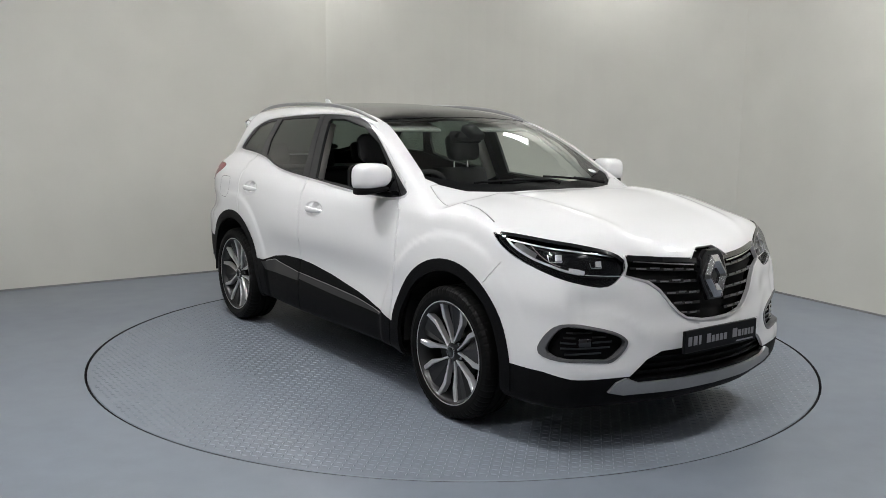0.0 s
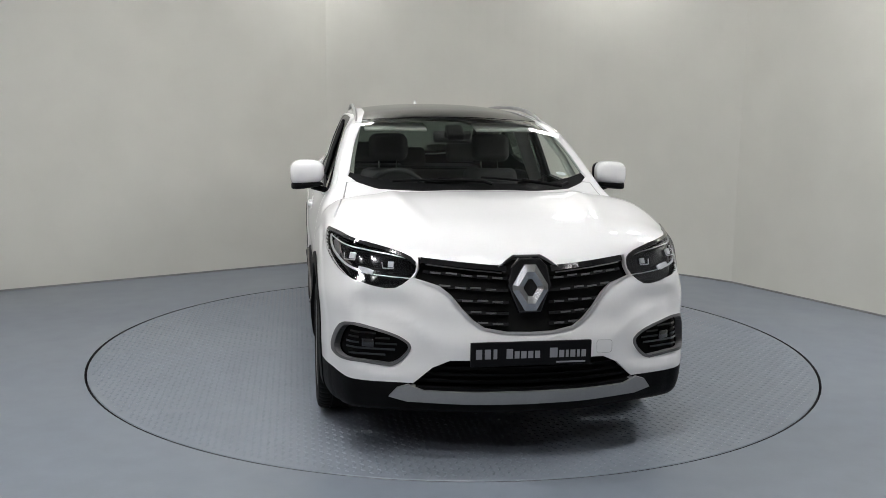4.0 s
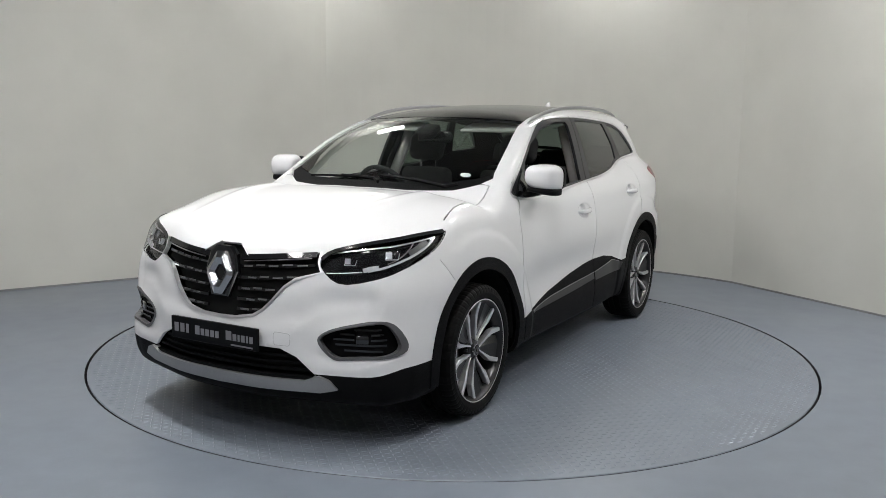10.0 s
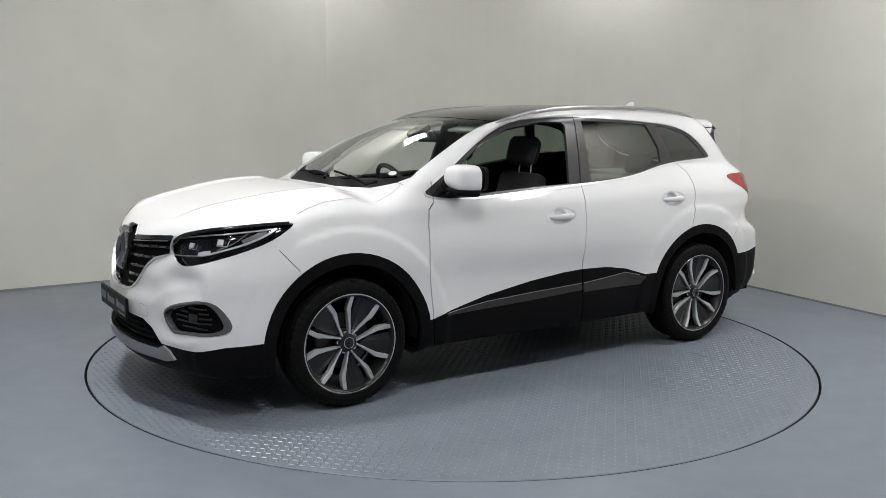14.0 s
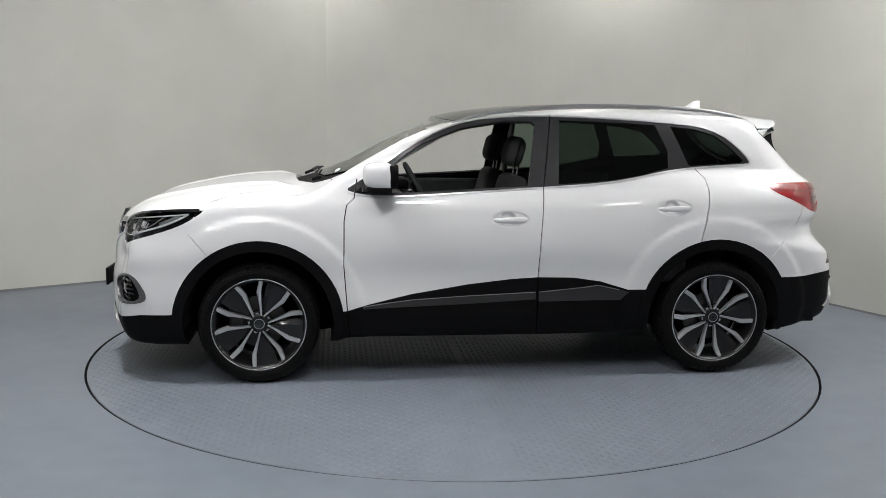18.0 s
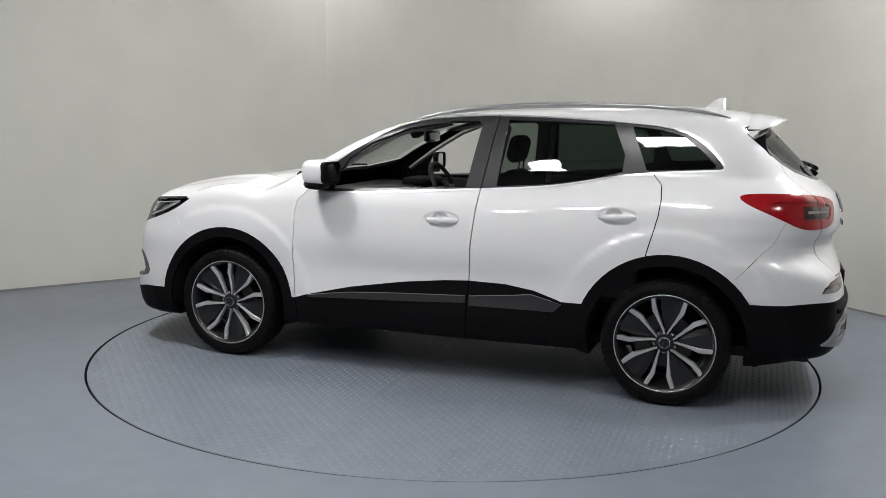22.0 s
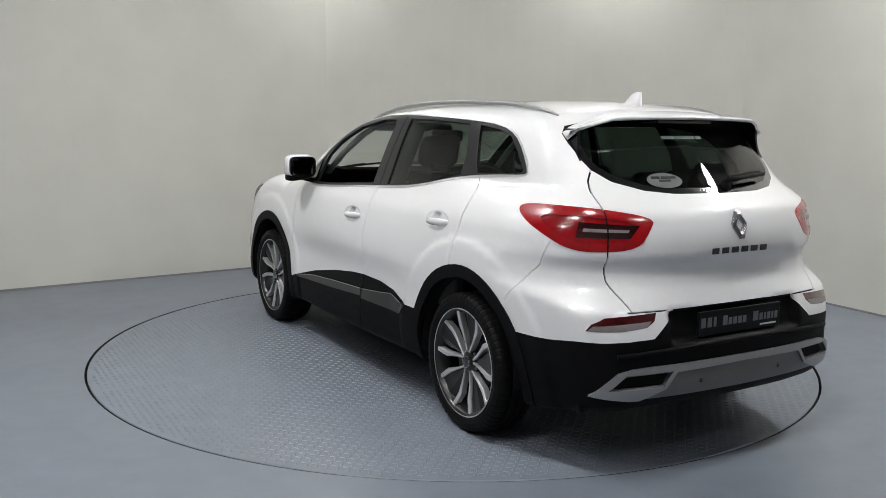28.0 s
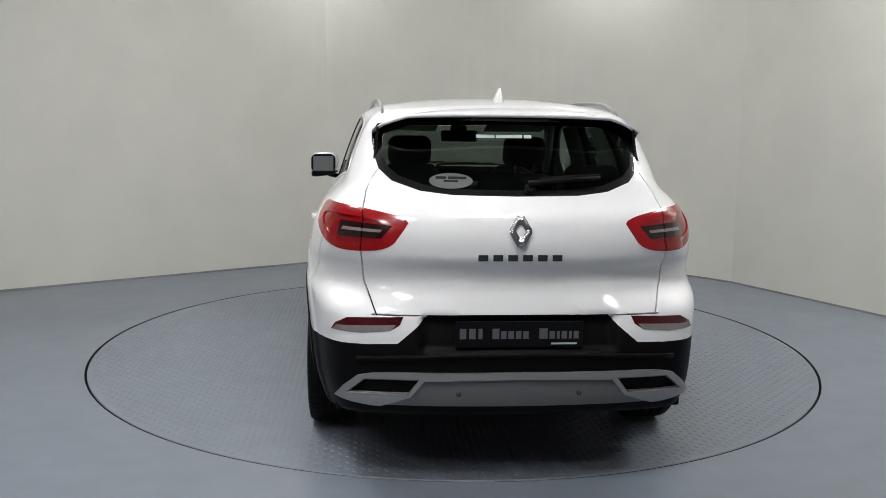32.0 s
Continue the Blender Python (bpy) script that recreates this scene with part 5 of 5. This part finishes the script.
def build_rear():
    p, q = on_rear(0, 1.050)
    part("badge", rhombus(.092, .126, .5, .014, 0), M_BADGE, car, "chrome diamond shape").matrix_basis = plate_on(p, q, lift=.001)
    p, q = on_rear(0, .946)
    m = plate_on(p, q, lift=.001)
    for i in range(6):
        a = -.172 + i * .0605
        part("letter_bar", box((.040, .026, .006), (a + .02, 0, .003), .002), M_SATIN, car, "plain dark chrome bar").matrix_basis = m
    plate = part("number_plate", box((.012, .52, .108), (-3.526, 0, .640), .004), M_PLATE, car, "black dealer plate with plain grey bars")
    m = plate_on((-3.5325, 0, .645), (-1, 0, 0))
    plate_bars(m, M_LETTER_SHADED, plate)
    bars([(.13, .235)], .007, m @ Matrix.Translation((0, -.041, 0)), M_STICKER, plate)
    # ledge under the plate
    pts = [on_rear(y, .560 - .02 * (abs(y) / .6) ** 2 + .0) for y in np.linspace(-.66, .66, 31)]
    part("bumper_ledge", ribbon([a - b * .004 for a, b in pts], [b for a, b in pts], .020, .016), M_BLACK_PLASTIC, car, "black moulded bumper ledge", True)
    for s in (1, -1):
        a, b = on_rear(s * .247, .405)
        part("parking_sensor", lathe([(0, .004), (.010, .004), (.011, .0), (0, 0)], 20), M_SATIN, car, "", True).matrix_basis = plate_on(a, b, lift=.006) @ Matrix.Rotation(radians(90), 4, "X")
        loop = [on_rear(s * y, z) for y, z in ((.695, .398), (.625, .458), (.405, .462), (.450, .402))]
        part("exhaust_trim", tube([u + w * .012 for u, w in loop], .005, 6, closed=True), M_SILVER_DARK, car, "dull silver exhaust trim")
    # stickers on the rear window: plain shapes, the oval darkened for the tint over it
    p, q = on_rear(.268, 1.235)
    m = plate_on(p, q, lift=.001)
    part("window_sticker", slab([(.092 * math.cos(t * math.pi / 16), .042 * math.sin(t * math.pi / 16)) for t in range(32)], m, .001), M_STICKER_SHADED, car, "oval window sticker, darkened as behind tinted glass")
    bars([(-.065, -.02), (-.012, .065)], .013, m @ Matrix.Translation((0, .016, .001)), M_PLATE, car, "sticker_bar")
    bars([(-.03, .03)], .010, m @ Matrix.Translation((0, -.002, .001)), M_PLATE, car, "sticker_bar")
    p, q = on_rear(.02, 1.415)
    m = plate_on(p, q, lift=.003)
    bars([(-.125, -.045), (-.04, .075), (.082, .115)], .018, m, M_STICKER, car, "window_bar")


build_rear()


# ---- cabin ----
def build_seat(x, y, width, rake, cushion=True, rest=.30, tall=.62):
    """A seat as seen through the glass: cushion, backrest and headrest on two posts."""
    turn = Matrix.Rotation(radians(rake), 3, "Y")
    if cushion:
        part("seat_cushion", box((.52, width, .17), (x + .24, y, .50), .06, Matrix.Rotation(radians(-6), 3, "Y"), 4), M_FABRIC, car, "black seat cushion", True)
    back = box((.14, width * .94, tall), (0, 0, tall / 2), .06, None, 4)
    for v in back.verts:
        if v.co.z > tall * .75:
            v.co.y *= .82
    bmesh.ops.transform(back, matrix=Matrix.Translation((x, y, .52)) @ turn.to_4x4(), verts=back.verts)
    part("backrest", back, M_FABRIC, car, "black seat backrest", True)
    top = Vector((x, y, .52)) + turn @ Vector((0, 0, tall))
    head = box((.105, rest, .19), top + turn @ Vector((.045, 0, .135)), .055, turn, 5)
    h = part("headrest", head, M_FABRIC, car, "black headrest", True)
    for s in (-.06, .06):
        part("headrest_post", tube([top + Vector((0, s, -.03)), top + turn @ Vector((.005, s, .07))], .006, 6), M_CHROME, h)


def build_cabin():
    part("cabin_floor", box((2.9, 1.5, .05), (-1.9, 0, .30), .01), M_DARK, car, "black cabin floor")
    for y in (.36, -.36):
        build_seat(-1.37, y, .50, -14, tall=.65, rest=.27)
    part("rear_cushion", box((.48, 1.24, .17), (-2.45, 0, .52), .06, None, 4), M_FABRIC, car, "black rear bench cushion", True)
    turn = Matrix.Rotation(radians(-22), 3, "Y")
    back = box((.13, 1.26, .56), (0, 0, .28), .05, None, 4)
    bmesh.ops.transform(back, matrix=Matrix.Translation((-2.68, 0, .53)) @ turn.to_4x4(), verts=back.verts)
    part("rear_backrest", back, M_FABRIC, car, "black rear bench backrest", True)
    for y in (.42, 0, -.42):
        top = Vector((-2.68, y, .53)) + turn @ Vector((0, 0, .56))
        part("headrest", box((.09, .26 if y else .22, .17), top + turn @ Vector((.01, 0, .165 if y else .12)), .045, turn, 5), M_FABRIC, car, "black rear headrest", True)
    # dashboard with hood, screen and vents
    dash = box((.58, 1.40, .30), (-.60, 0, .90), .08, None, 5)
    for v in dash.verts:
        if v.co.z > .9:
            v.co.z += .045 * (1 - ((v.co.x + .60) / .31) ** 2) - .02
            v.co.z -= .03 * (abs(v.co.y) / .7) ** 2
    part("dashboard", dash, M_PILLAR, car, "black dashboard", True)
    part("cluster_hood", box((.20, .34, .07), (-.82, -.37, 1.045), .03, None, 4), M_BLACK_PLASTIC, car, "black instrument hood", True)
    part("display", box((.02, .22, .13), (-.90, 0, .97), .008), M_GLOSS_BLACK, car, "black display")
    for y in (.60, .14, -.60):
        part("air_vent", box((.03, .12, .07), (-.895, y, .955), .015, None, 3), M_SATIN, car)
    m = pose(-.99, -.37, 1.01, 0, -62, 0)
    ring = [m @ Vector((.185 * math.cos(2 * math.pi * k / 32), .185 * math.sin(2 * math.pi * k / 32), 0)) for k in range(32)]
    wheel = part("steering_wheel", tube(ring, .016, 8, closed=True, up=(-.88, 0, .47)), M_FABRIC, car, "black steering wheel", True)
    part("wheel_boss", box((.05, .15, .12), m @ Vector((0, 0, -.01)), .03, Matrix.Rotation(radians(28), 3, "Y"), 3), M_BLACK_PLASTIC, wheel, "", True)
    for a in (0, 180, 270):
        e = m @ Vector((-.18 * abs(math.sin(radians(a))), .18 * math.cos(radians(a)), 0))
        part("wheel_spoke", tube([m @ Vector((0, 0, 0)), e], .014, 6), M_SATIN, wheel)
    part("console", box((1.0, .24, .34), (-1.45, 0, .48), .05, None, 3), M_BLACK_PLASTIC, car, "black centre console", True)
    # mirror, sun visors and lining
    part("cabin_mirror", box((.035, .25, .075), (-1.02, 0, 1.375), .018, None, 3), M_GLOSS_BLACK, car, "black cabin mirror", True)
    part("mirror_stem", box((.13, .11, .05), (-.945, 0, 1.405), .015, Matrix.Rotation(radians(28), 3, "Y"), 3), M_BLACK_PLASTIC, car, "", True)
    for y in (.36, -.36):
        part("sun_visor", box((.17, .40, .018), (-1.14, y, 1.435), .008, Matrix.Rotation(radians(14), 3, "Y"), 2), M_GREY_TRIM, car, "grey sun visor", True)
    part("parcel_shelf", box((.42, 1.14, .02), (-3.07, 0, 1.085), .008), M_FABRIC, car, "black parcel shelf")
    part("load_cover", box((.35, 1.2, .5), (-3.05, 0, .80), .05), M_DARK, car, "black boot lining")
    for s in (1, -1):
        a = [(-.60, .69, 1.12), (-.80, .665, 1.26), (-1.02, .625, 1.385), (-1.2, .595, 1.45)]
        part("pillar_trim", tube([(x, s * y, z) for x, y, z in a], .028, 8, flat=.5), M_GREY_TRIM, car, "pale grey pillar trim", True)
        part("pillar_trim", tube([(-1.64, s * .735, 1.06), (-1.67, s * .67, 1.25), (-1.70, s * .60, 1.45)], .045, 8, flat=.4, up=(1, 0, 0)), M_GREY_TRIM, car, "pale grey pillar trim", True)
        part("door_card", box((1.0, .05, .50), (-1.08, s * .80, .80), .02), M_FABRIC, car, "black door lining")
        part("door_card", box((.85, .05, .55), (-2.06, s * .80, .82), .02), M_FABRIC, car, "black door lining")


build_cabin()


# ---- things in motion: the turntable and the car on it ----
AXIS_X, AXIS_Y = -1.193, .045
unevenness = curve((0, 0), (4, .082), (8, .389), (12, .595), (16, .282), (20, -.201), (24, -.396), (28, -.383), (32, .279))


def turn_at(t):
    return -53.435 - 6.604 * t + float(unevenness(t))


def motions():
    times = [float(t) for t in range(0, 33)]
    walk(turntable, [(t, pose(0, 0, 0, 0, 0, turn_at(t))) for t in times])
    walk(car, [(t, pose(0, 0, 0, 0, 0, turn_at(t)) @ pose(-AXIS_X, -AXIS_Y, .003)) for t in times])


motions()
